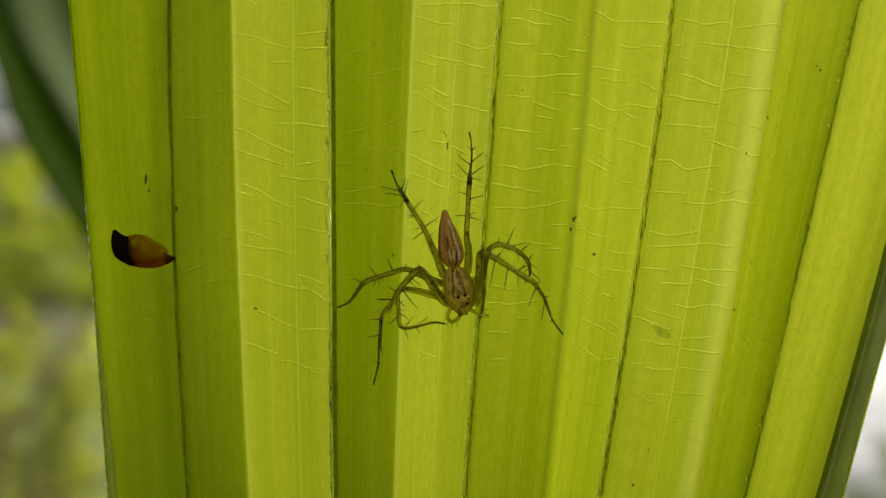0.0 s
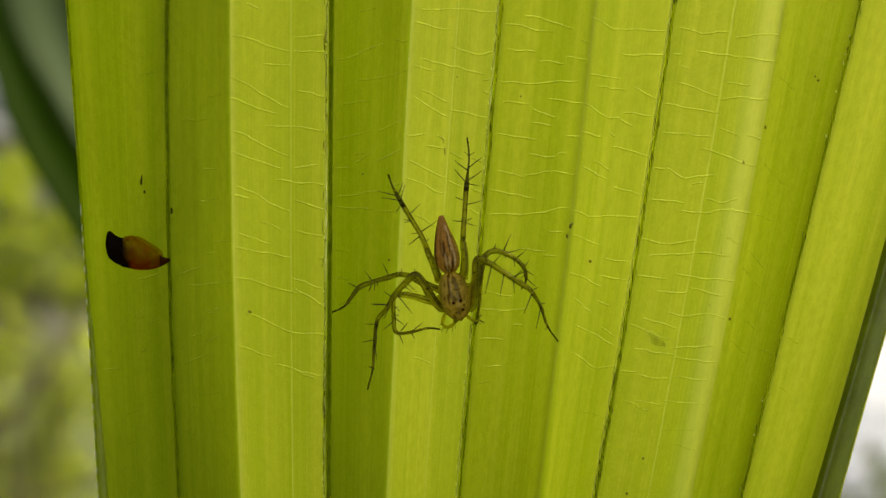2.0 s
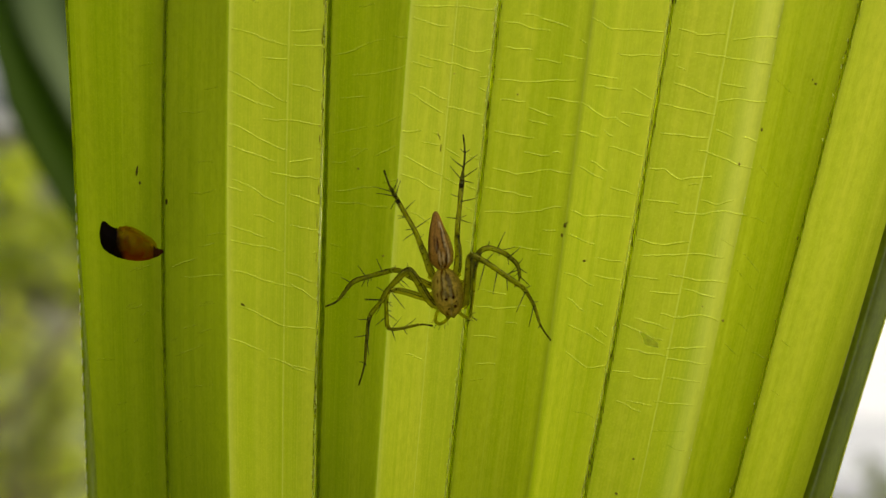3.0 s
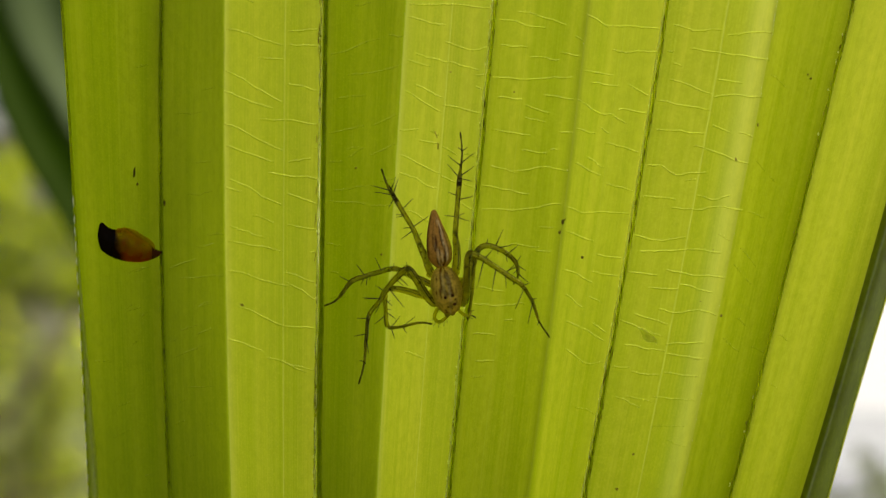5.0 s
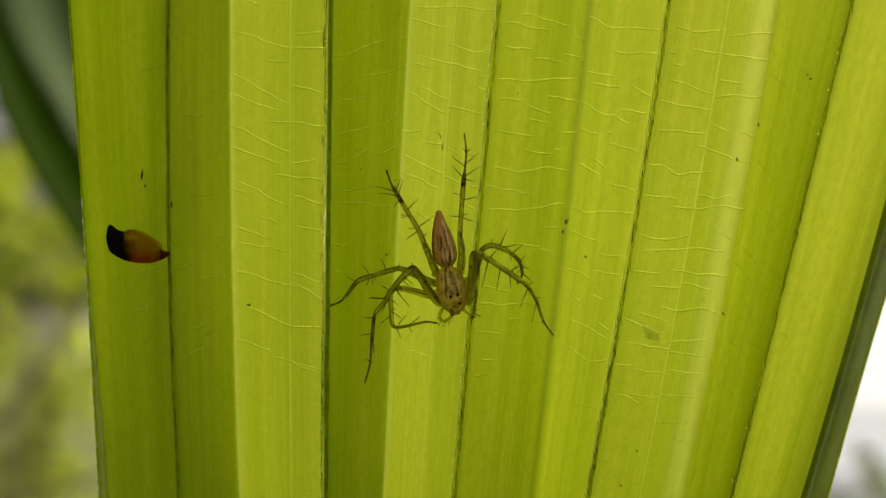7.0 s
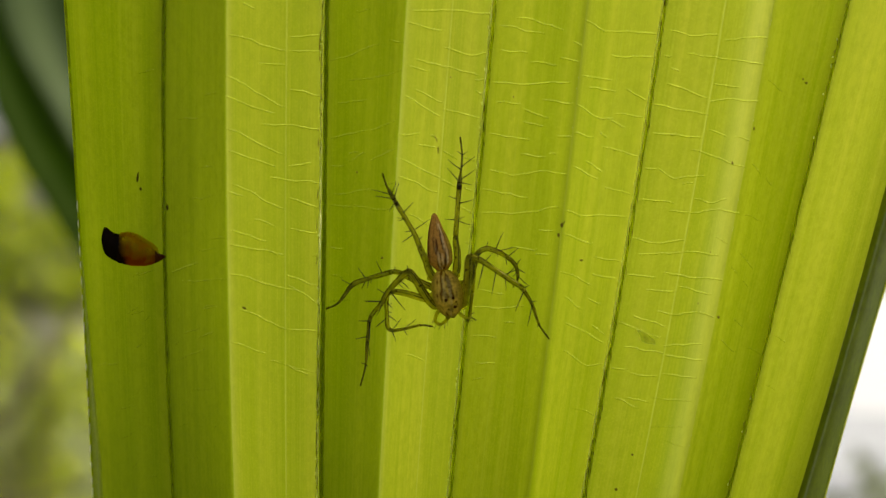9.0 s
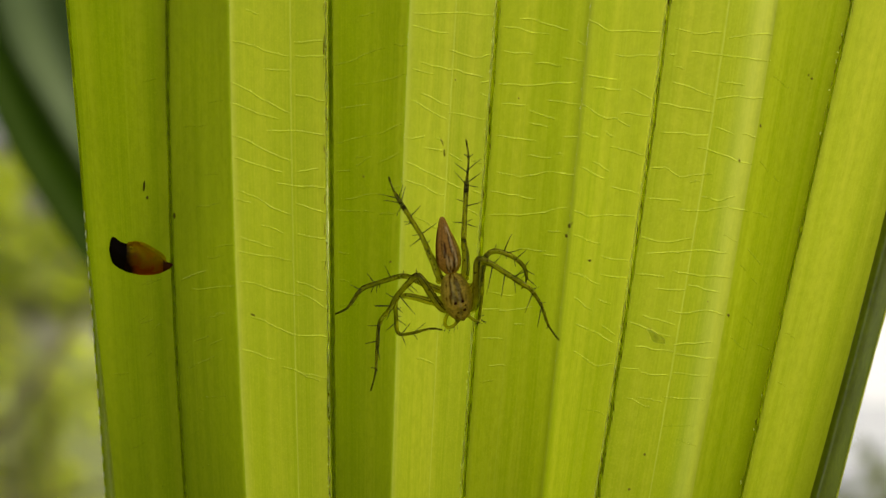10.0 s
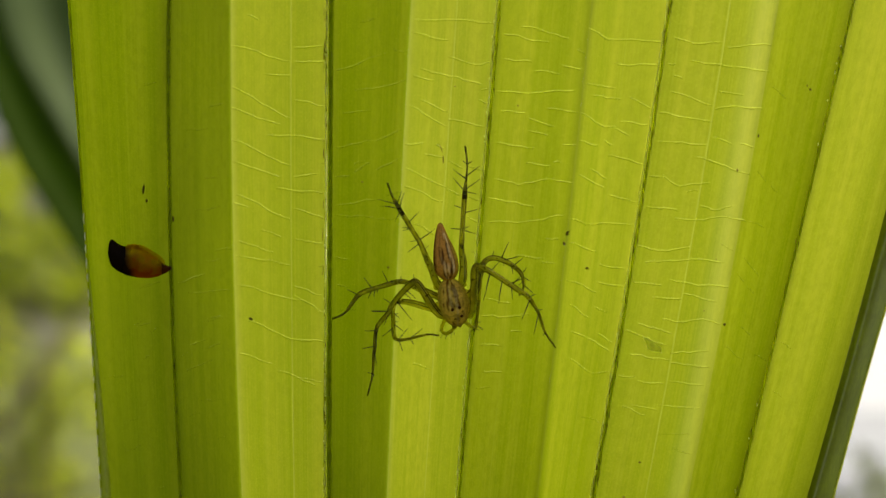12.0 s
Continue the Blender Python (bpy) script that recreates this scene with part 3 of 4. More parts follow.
# third pleat, below
veins_on(0.85, [(467, 386, 505, 399), (427, 406, 490, 426), (425, 432, 522, 449), (530, 402, 586, 410), (426, 484, 537, 512), (526, 485, 580, 503),
                (528, 502, 585, 535), (446, 547, 530, 582), (530, 582, 587, 584), (430, 605, 492, 625), (500, 637, 586, 659), (535, 648, 570, 663),
                (572, 450, 587, 449), (574, 265, 586, 266)])
# fourth pleat
veins_on(0.62, [(596, 101, 688, 68), (700, 62, 728, 65), (630, 135, 670, 131), (668, 131, 727, 115), (610, 177, 664, 170), (600, 239, 662, 224),
                (672, 224, 718, 203), (632, 267, 652, 262), (633, 280, 664, 263), (672, 277, 716, 255), (600, 290, 625, 288), (607, 340, 672, 330),
                (600, 358, 668, 362), (690, 322, 718, 316), (675, 365, 712, 362), (640, 12, 668, 6), (597, 434, 625, 437), (604, 483, 627, 487),
                (605, 530, 640, 526)])
# fifth pleat, left
veins_on(1, [(735, 29, 800, 43), (735, 106, 775, 116), (750, 95, 808, 109), (732, 161, 798, 198), (750, 150, 800, 172), (722, 230, 757, 228),
             (757, 248, 793, 252), (725, 273, 798, 307), (722, 305, 793, 333), (777, 231, 793, 238), (740, 372, 778, 392), (736, 7, 808, 7)])
# fifth pleat, right
veins_on(1, [(808, 6, 870, 12), (868, 10, 886, 14), (800, 73, 846, 87), (846, 87, 878, 81), (805, 107, 862, 122), (856, 131, 880, 127),
             (856, 149, 876, 155), (800, 185, 868, 199), (800, 258, 826, 273), (838, 270, 868, 276), (798, 310, 825, 322), (838, 322, 862, 331),
             (835, 358, 858, 371), (842, 420, 860, 430), (740, 622, 772, 632)])
# sixth pleat, above
veins_on(1, [(898, 31, 980, 45), (930, 17, 963, 20), (963, 23, 1015, 38), (900, 76, 950, 80), (953, 96, 1003, 101), (1005, 87, 1040, 93),
             (1030, 57, 1045, 65), (888, 134, 935, 137), (935, 137, 1027, 131), (895, 170, 940, 172), (977, 163, 1032, 170), (945, 182, 990, 196),
             (945, 204, 980, 211), (886, 226, 955, 235), (1005, 228, 1030, 229), (940, 261, 985, 266), (990, 260, 1003, 260)])
# sixth pleat, below
veins_on(0.85, [(885, 291, 932, 302), (930, 300, 980, 290), (980, 290, 1025, 297), (870, 325, 955, 340), (873, 368, 945, 367), (943, 366, 1010, 355),
                (975, 397, 1000, 398), (922, 428, 975, 432), (968, 440, 995, 441), (870, 505, 915, 513), (860, 535, 905, 538), (905, 538, 950, 532),
                (915, 562, 935, 563), (860, 588, 900, 590), (865, 635, 900, 636), (855, 665, 880, 662)])
# seventh pleat, above
veins_on(1, [(1050, 18, 1090, 40), (1090, 38, 1190, 42), (1098, 80, 1125, 86), (1125, 85, 1180, 83), (1048, 118, 1100, 126), (1060, 140, 1110, 145),
             (1127, 141, 1170, 163), (1038, 170, 1078, 194), (1076, 194, 1105, 196), (1100, 198, 1125, 210), (1108, 186, 1163, 191),
             (1035, 221, 1070, 229), (1080, 218, 1095, 228), (1087, 246, 1155, 263), (1056, 272, 1087, 290), (1035, 281, 1080, 304)])
# seventh pleat, below
veins_on(0.8, [(1090, 317, 1140, 331), (1022, 360, 1050, 372), (1050, 370, 1135, 370), (1020, 403, 1070, 420), (1072, 442, 1120, 450),
               (1070, 474, 1122, 481), (1015, 470, 1070, 493), (1065, 518, 1088, 527), (1022, 515, 1055, 538), (1025, 562, 1050, 572),
               (1072, 565, 1097, 582), (1055, 575, 1093, 597), (1022, 610, 1060, 637), (1060, 637, 1095, 633), (1040, 713, 1090, 727)])
# eighth pleat, above
veins_on(1, [(1206, 34, 1240, 44), (1238, 44, 1290, 41), (1302, 51, 1345, 44), (1343, 44, 1380, 45), (1195, 80, 1208, 80), (1235, 75, 1310, 85),
             (1315, 85, 1377, 93), (1206, 102, 1222, 107), (1200, 130, 1275, 155), (1285, 129, 1330, 135), (1278, 161, 1320, 155),
             (1318, 155, 1365, 159), (1178, 168, 1275, 185), (1178, 220, 1265, 226), (1277, 211, 1310, 224), (1325, 223, 1350, 230),
             (1245, 247, 1343, 278)])
# eighth pleat, middle
veins_on(1, [(1160, 283, 1185, 283), (1184, 281, 1216, 301), (1214, 301, 1270, 294), (1230, 310, 1250, 308), (1157, 338, 1215, 344),
             (1252, 336, 1290, 342), (1289, 342, 1312, 333), (1207, 358, 1247, 361), (1246, 361, 1292, 354), (1290, 354, 1335, 361),
             (1142, 408, 1190, 417), (1189, 417, 1236, 410), (1155, 437, 1236, 432), (1235, 431, 1298, 436), (1130, 473, 1185, 478),
             (1200, 468, 1250, 478), (1248, 478, 1305, 480)])
# eighth pleat, below
veins_on(1, [(1168, 500, 1222, 502), (1225, 493, 1285, 507), (1188, 538, 1230, 544), (1229, 544, 1260, 538), (1259, 538, 1290, 547),
             (1145, 547, 1205, 565), (1120, 558, 1195, 586), (1200, 600, 1270, 595), (1130, 602, 1202, 613), (1202, 617, 1272, 624),
             (1107, 641, 1138, 642), (1143, 650, 1190, 655), (1200, 650, 1262, 656), (1115, 694, 1158, 712), (1132, 693, 1180, 702),
             (1180, 693, 1255, 698), (1180, 745, 1238, 744), (1205, 768, 1240, 780)])
# ninth pleat
veins_on(0.5, [(1380, 118, 1410, 142), (1355, 270, 1372, 290), (1380, 298, 1392, 308), (1342, 362, 1372, 373), (1290, 403, 1318, 415),
               (1318, 455, 1333, 470), (1330, 425, 1360, 460), (1325, 550, 1345, 565), (1300, 585, 1332, 610), (1350, 600, 1376, 612),
               (1340, 480, 1352, 492), (1400, 578, 1420, 590), (1385, 665, 1402, 676)])


def speck(a, b, w, h, turn=0.0, mat=None):
    bm = bmesh.new()
    blob(bm, spot(a, b, depth_at(a, b) - 0.00006), w * UNIT, 0.00007, h * UNIT, Matrix.Rotation(radians(turn), 4, "Y"), 8, 0.18)
    part("speck", bm, mat or SCALE_DARK, palm_leaf)


for row in ((258, 317, 1.8, 9, 4), (264, 337, 2, 3), (312, 369, 2, 5), (452, 546, 4, 2, 20), (648, 300, 1.8, 1.8), (1051, 450, 3, 2.2), (1015, 388, 2.2, 4.5),
            (1010, 406, 2, 3.5), (1019, 384, 1, 3, 30), (1320, 271, 2, 3), (1299, 548, 2.4, 2.4), (1358, 209, 1.6, 3), (1148, 796, 2.2, 2), (792, 258, 1.2, 7), (788, 238, 1, 7, -20),
            (812, 127, 1.6, 1.6), (1451, 125, 2.5, 1.8), (1445, 118, 1.5, 1.5), (696, 452, 2, 2), (1262, 524, 1.1, 1.5), (1283, 432, 1.0, 1.3), (925, 160, 1.6, 1.6), (1120, 858, 2.5, 2)):
    speck(*row)
bm = bmesh.new()                                          # a worn, uneven patch
mid = bm.verts.new(spot(1168, 585, depth_at(1168, 585) - 0.00007))
ring = []
for k in range(26):
    g = 2 * math.pi * k / 26
    w = 1 + 0.95 * noise.noise((math.cos(g) * 1.7, math.sin(g) * 1.7, 5.0)) + 0.4 * noise.noise((math.cos(g) * 5, math.sin(g) * 5, 2.0))
    a, b = 1168 + (15 * math.cos(g) + 5 * math.sin(g)) * w, 585 + (6 * math.cos(g) + 11 * math.sin(g)) * w
    ring.append(bm.verts.new(spot(a, b, depth_at(a, b) - 0.00005)))
for k in range(26):
    bm.faces.new((mid, ring[k], ring[(k + 1) % 26]))
part("blemish", bm, BLEMISH, palm_leaf, "pale brown worn patch")

bm = bmesh.new()
p0 = spot(*BASE_AT, 0.0)
path = smooth_path([tuple(p0 + Vector((0, 0, 0.012))), tuple(p0 + Vector((-0.01, 0.01, -0.15))), (-0.06, 0.06, 0.6), (-0.10, 0.16, -0.05)], 8)
tube(bm, path, [0.0035 + 0.004 * k / len(path) for k in range(len(path))], 10)
part("petiole", bm, RIB, palm_leaf, "long green leaf stalk")

# ---- the dark blade behind ----
back_leaf = thing("palm_frond", (0.05, 0.25, 0), "dark green palm blade hanging behind in shade", "leaf")


def blade_material():
    """Dark blade with a soft greyish sheen painted along its middle."""
    m, nt = material("sheen_blade")
    pos = node(nt, "TexCoord").outputs["Object"]
    f = noise_at(nt, pos, 60, 3.0)
    # light on the upper half, painted as a paler grey-green mask
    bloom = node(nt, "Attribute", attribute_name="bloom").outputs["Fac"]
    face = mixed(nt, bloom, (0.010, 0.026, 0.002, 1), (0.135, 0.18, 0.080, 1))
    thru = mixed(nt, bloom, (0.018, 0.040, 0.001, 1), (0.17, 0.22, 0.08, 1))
    dim = mixed(nt, ranged(nt, f, 0.35, 0.65, 0.0, 0.3), (1, 1, 1, 1), (0.6, 0.68, 0.6, 1))
    bump = node(nt, "Bump", {"Strength": 0.3, "Distance": 0.0002, "Height": f}).outputs[0]
    finish(nt, sheet_shader(nt, mixed(nt, 1.0, face, dim, "MULTIPLY"), mixed(nt, 1.0, thru, dim, "MULTIPLY"), 0.38, 0.4, bump, 0.004))
    return m


def strip(name, left, right, mat, parent, sheen_at, n=20):
    """A blade side between two lines of (across, height, depth)."""
    bm = bmesh.new()
    bloom = bm.verts.layers.float.new("bloom")
    A, B = smooth_path(left, 6), smooth_path(right, 6)
    rows = []
    for p, q in zip(A, B):
        row = []
        for k in range(n + 1):
            v = bm.verts.new(spot(*(p + (q - p) * k / n)))
            v[bloom] = sheen_at(k / n)
            row.append(v)
        rows.append(row)
    for r0, r1 in zip(rows, rows[1:]):
        for k in range(n):
            bm.faces.new((r0[k], r1[k], r1[k + 1], r0[k + 1]))
    return part(name, bm, mat, parent)


SHEEN_BLADE = blade_material()
edge_l = [(-190, -330, 0.210), (-62, 0, 0.208), (-22, 100, 0.206), (-5, 150, 0.204), (10, 200, 0.204), (34, 250, 0.202), (62, 300, 0.202), (94, 350, 0.200), (126, 400, 0.200), (156, 445, 0.200), (420, 830, 0.200)]
mid = [(-90, -345, 0.194), (8, -10, 0.188), (45, 85, 0.184), (74, 135, 0.184), (104, 182, 0.184), (132, 230, 0.184), (160, 276, 0.186), (190, 325, 0.188), (226, 380, 0.190), (250, 425, 0.190), (442, 800, 0.196)]
edge_r = [(110, -400, 0.220), (165, -50, 0.208), (182, 40, 0.206), (196, 95, 0.204), (204, 140, 0.204), (230, 190, 0.202), (255, 240, 0.202), (290, 290, 0.200), (340, 360, 0.200), (370, 405, 0.200), (460, 780, 0.200)]
strip("blade_side", edge_l, mid, SHEEN_BLADE, back_leaf, lambda t: 0.12 * ease(t, 0.0, 0.3) * (1 - ease(t, 0.3, 0.6)) + 0.35 * ease(t, 0.86, 1.0))
strip("blade_side", mid, edge_r, SHEEN_BLADE, back_leaf, lambda t: 0.35 + 0.45 * ease(t, 0.0, 0.22) - 0.70 * ease(t, 0.30, 0.66))
bm = bmesh.new()
tube(bm, smooth_path([tuple(spot(426, 780, 0.196)), tuple(spot(700, 1500, 0.21)), (0.03, 0.23, 1.0), (0.05, 0.25, -0.05)], 8), [0.003] * 25, 8)
part("petiole", bm, RIB, back_leaf)

# ---- the dry husk stuck on the leaf ----
husk = thing("insect_husk", spot(250, 443, depth_at(250, 443)), "dry amber husk with a black end stuck on the leaf", "husk")
HUSK_AXIS = [(196, 427, 431, 0.3), (199, 410, 445, 0.8), (205, 407, 456, 1.1), (222, 418, 467, 1.5), (244, 416, 473, 1.6), (262, 424, 475, 1.5), (284, 439, 472, 1.1), (299, 451, 466, 0.6), (311, 454, 458, 0.2)]


def husk_piece(name, here, mat, label):
    """The part of the shell for which here(across, height) holds."""
    bm = bmesh.new()
    belly, burnt = bm.verts.layers.float.new("belly"), bm.verts.layers.float.new("burnt")
    seg, rings = 28, []
    for a, top, bot, t in smooth_path(HUSK_AXIS, 12):
        b, w = (top + bot) / 2, (bot - top) / 2
        ring = []
        for s in range(seg):
            g = 2 * math.pi * s / seg
            wob = 1 + 0.06 * noise.noise((a / 9.0, math.cos(g) * 2, math.sin(g) * 2))
            up = math.cos(g) * w * wob
            v = bm.verts.new(spot(a, b + up, depth_at(a, b) - 0.0005 * t - 0.0005 * t * math.sin(g) * wob))
            v[belly] = 0.5 + 0.5 * math.cos(g)
            v[burnt] = max(1 - ease(a + 6 * math.cos(g) * -1, 224, 246), 0.6 * ease(a, 280, 300))
            ring.append((v, a, b + up))
        rings.append(ring)
    for r0, r1 in zip(rings, rings[1:]):
        for s in range(seg):
            four = (r0[s], r0[(s + 1) % seg], r1[(s + 1) % seg], r1[s])
            if here(sum(c[1] for c in four) / 4, sum(c[2] for c in four) / 4):
                bm.faces.new([c[0] for c in four])
    for v in [v for v in bm.verts if not v.link_faces]:
        bm.verts.remove(v)
    return part(name, bm, mat, husk, label)


def cap_edge(a, b):
    """Negative on the black end, which also runs on as a thin rim below."""
    if b > 462 + 0.35 * (a - 215) and a < 250:
        return -1
    return a - (225 + 2 * math.sin((b - 405) / 14.0) + 1.5 * noise.noise((b / 7.0, 1.3, 0)))


bm = bmesh.new()                                          # torn papery skin along the upper edge
rows = []
for k in range(19):
    a = 229 + k * 3.8
    top = 10 * math.sin(math.pi * min(1, (k + 2) / 20)) + 7 * random.random()
    hi_b = 418 + 0.085 * k * k - top * 0.42
    lo_b = hi_b + 9
    rows.append([bm.verts.new(spot(a, lo_b + (hi_b - lo_b) * q, depth_at(a, lo_b) - 0.0012 + 0.0009 * q * q)) for q in (0, 0.33, 0.66, 1)])
for r0, r1 in zip(rows, rows[1:]):
    for q in range(3):
        bm.faces.new((r0[q], r0[q + 1], r1[q + 1], r1[q]))
part("skin", bm, HUSK_SKIN, husk, "torn translucent amber skin")
husk_piece("cap", lambda a, b: cap_edge(a, b) < 0, HUSK_DARK, "black matt end")
husk_piece("shell", lambda a, b: cap_edge(a, b) >= 0 and a < 292, HUSK, "translucent amber shell")
husk_piece("tip", lambda a, b: a >= 292, HUSK_TIP, "dark red-brown pointed tip")

# ---- the lynx spider ----
spider = thing("spider", spot(812, 512, depth_at(812, 512)), "slender green-legged spider with striped tan body and black spines", "spider")
BODY_Y = depth_at(812, 512) - 0.0024


def body_part(name, axis, mat, marks, thick):
    """A body segment along rows of (across, height, half width, shift of depth in mm)."""
    bm = bmesh.new()
    mark, streak, flank = (bm.verts.layers.float.new(n) for n in ("marking", "streak", "flank"))
    rows, seg, rings = smooth_path(axis, 7), 40, []
    for k, (a, b, w, d) in enumerate(rows):
        ring = []
        for s in range(seg):
            g = 2 * math.pi * s / seg
            q = math.cos(g)
            v = bm.verts.new(spot(a + q * w, b - q * w * 0.14, BODY_Y - d * 0.001 - math.sin(g) * w * UNIT * thick))
            v[mark], v[streak], v[flank] = marks(q, k / (len(rows) - 1), math.sin(g))
            ring.append(v)
        rings.append(ring)
    for r0, r1 in zip(rings, rings[1:]):
        for s in range(seg):
            bm.faces.new((r0[s], r0[(s + 1) % seg], r1[(s + 1) % seg], r1[s]))
    bm.faces.new(rings[0][::-1])
    bm.faces.new(rings[-1])
    return part(name, bm, mat, spider)


def near(q, c, w):
    return max(0.0, 1 - abs(q - c) / w)


def abdomen_marks(q, t, up):
    if up < -0.2:
        return 0.2, 0.0, 0.4
    q = q + 0.10 * math.sin(t * 15) * (1 - abs(q))
    late = 1 - ease(t, 0.88, 0.95)
    m = max(near(q, -0.40 + 0.10 * t, 0.13) * ease(t, 0.40, 0.5) * (1 - 0.8 * near(t, 0.68, 0.06)), near(q, -0.08, 0.12) * ease(t, 0.46, 0.54) * (1 - 0.9 * near(t, 0.74, 0.07)),
            near(q, 0.22, 0.10) * ease(t, 0.66, 0.74), near(q, 0.46 - 0.10 * t, 0.14) * ease(t, 0.34, 0.42)) * 1.45 * late
    m = max(m, near(q, -0.30, 0.12) * 1.0 * ease(t, 0.12, 0.25) * (1 - ease(t, 0.36, 0.5)), near(q, 0.12, 0.12) * 0.8 * ease(t, 0.16, 0.3) * (1 - ease(t, 0.36, 0.48)))
    m = max(m, near(q, -0.95, 0.30) * 1.1 * (1 - ease(t, 0.5, 0.9) * 0.5), near(q, 0.72, 0.10) * 0.9 * ease(t, 0.15, 0.25) * (1 - ease(t, 0.75, 0.88)), 1 - ease(t, 0.03, 0.10))
    s = near(q, 0.60 - 0.10 * t, 0.085) * ease(t, 0.28, 0.36) * (1 - ease(t, 0.76, 0.86)) * 1.5 + near(q, 0.34, 0.16) * near(t, 0.33, 0.07) + near(q, -0.22, 0.09) * ease(t, 0.55, 0.65) * late * 0.7 + near(q, 0.08, 0.08) * ease(t, 0.6, 0.7) * late * 0.7
    return m, min(1.0, s), ease(q, 0.70, 0.86) * ease(t, 0.3, 0.5) + ease(t, 0.90, 0.97) * 0.6


def carapace_marks(q, t, up):
    if up < -0.2:
        return 0.2, 0.0, 0.6
    q = q + 0.05 * math.sin(t * 13 + 1.0) + 0.03
    spread = 0.10 + 0.22 * min(t, 0.6)
    lines = max(near(q, -0.14 - spread, 0.15), near(q, 0.10 + spread, 0.16), near(q, -0.05 - 0.05 * t, 0.10) * 1.0 * (1 - 0.8 * near(t, 0.3, 0.06)), near(q, 0.12, 0.09) * 0.9 * ease(t, 0.1, 0.2)) * 1.7 * (1 - ease(t, 0.50, 0.62))
    sides = near(abs(q), 0.62, 0.15) * 1.05 * ease(t, 0.1, 0.2) * (1 - ease(t, 0.75, 0.9)) * (0.6 + 0.4 * math.sin(t * 30))
    face = 0.5 * ease(t, 0.86, 0.92) + 0.8 * ease(t, 0.60, 0.66) * (1 - ease(t, 0.78, 0.9)) * near(q, 0.08, 0.5) + near(q, -0.45, 0.22) * 0.9 * ease(t, 0.76, 0.82) * (1 - ease(t, 0.9, 0.96))
    pale = near(q, -0.16, 0.12) * 0.6 * ease(t, 0.1, 0.3) * (1 - ease(t, 0.55, 0.65)) + near(q, 0.22, 0.12) * 0.6 * ease(t, 0.15, 0.3) * (1 - ease(t, 0.6, 0.7)) + near(q, 0.06, 0.10) * 0.6 * ease(t, 0.66, 0.76)
    return min(1.0, lines + sides + face), min(1.0, pale), ease(abs(q), 0.62, 0.82) * (1 - 0.6 * ease(t, 0.85, 0.95))


ABD = [(787, 371.5, 1.2, 0.2), (787, 374, 4.2, 0.2), (788, 381, 7.0, 0.2), (790, 398, 12.2, 0.3), (794, 418, 18.2, 0.4), (798, 440, 21.8, 0.4), (801, 458, 20.5, 0.4), (803, 469, 13, 0.2), (804, 475, 5, 0.1)]
CEP = [(804, 472, 9, 0.0), (806, 480, 18.5, 0.1), (809, 494, 24.5, 0.3), (813, 511, 27, 0.45), (816, 527, 26, 0.4), (818, 540, 21.5, 0.3), (820, 549, 15.5, 0.1), (821, 555, 7, 0.0)]
body_part("abdomen", ABD, ABDOMEN, abdomen_marks, 0.85)
carapace = body_part("cephalothorax", CEP, CARAPACE, carapace_marks, 0.75)
for a, b, r in ((811, 526, 3.3), (823, 522, 3.3), (816, 541, 3.3), (827, 537, 3.2), (807, 533, 1.5), (829, 529, 1.5), (819, 533, 1.2), (823, 545, 1.3)):
    bm = bmesh.new()
    blob(bm, spot(a, b, BODY_Y - 0.0013 + 0.00003 * max(0, b - 528)), r * UNIT, r * UNIT, r * UNIT, seg=10)
    part("eye", bm, EYE, carapace)
for a, b in ((815, 553), (824, 550)):
    bm = bmesh.new()
    blob(bm, spot(a, b, BODY_Y + 0.0002), 5.5 * UNIT, 0.0005, 8 * UNIT, seg=10)
    part("chelicera", bm, LEG_OLIVE, carapace)

def leg_path(rows, steps=6):
    out = []
    for a, b, h, w in smooth_path(rows, steps):
        y = depth_at(a, b) - h * 0.001
        if h > 1.6:                                   # near the body the height is taken from the body's plane
            k = min(1.0, (h - 1.6) / 0.8)
            y = y + (BODY_Y + 0.0019 - h * 0.001 - y) * k * 0.6
        out.append((spot(a, b, y), float(w) * UNIT * 0.88))
    return out


def spine(path, rnd, a, b, da, db):
    """A stiff black bristle that leaves the leg near (a, b) and points along (da, db)."""
    p, r = min(path, key=lambda q: (q[0] - spot(a, b, q[0].y)).length)
    k = 1.25 * UNIT * (DIST + p.y) / DIST
    way = Vector((da * k, -rnd.uniform(0.0, 0.4) * math.hypot(da, db) * k, -db * k))
    bm = bmesh.new()
    n = math.hypot(da, db)
    blob(bm, p + way.normalized() * r * 0.8, (1.3 + n * 0.025) * UNIT, (1.3 + n * 0.025) * UNIT, (1.3 + n * 0.025) * UNIT, seg=6)
    bend = Vector((rnd.uniform(-1, 1), 0, rnd.uniform(-1, 1))) * way.length * 0.03
    tube(bm, [p, p + way * 0.35 + bend * 0.5, p + way * 0.7 + bend, p + way], [(0.9 + n * 0.007) * UNIT, (0.85 + n * 0.005) * UNIT, 0.7 * UNIT, 0.42 * UNIT], 5)
    return bm


for a, b in ((783, 486), (829, 480), (781, 501), (836, 496), (786, 518), (840, 513), (791, 533), (839, 529)):
    bm = bmesh.new()
    blob(bm, spot(a, b, BODY_Y + 0.0004), 7 * UNIT, 0.0004, 6 * UNIT, seg=10, rough=0.05)
    part("coxa", bm, LEG_GREEN, carapace, "pale green leg base")
rnd, rnd_dot = random.Random(5), random.Random(8)


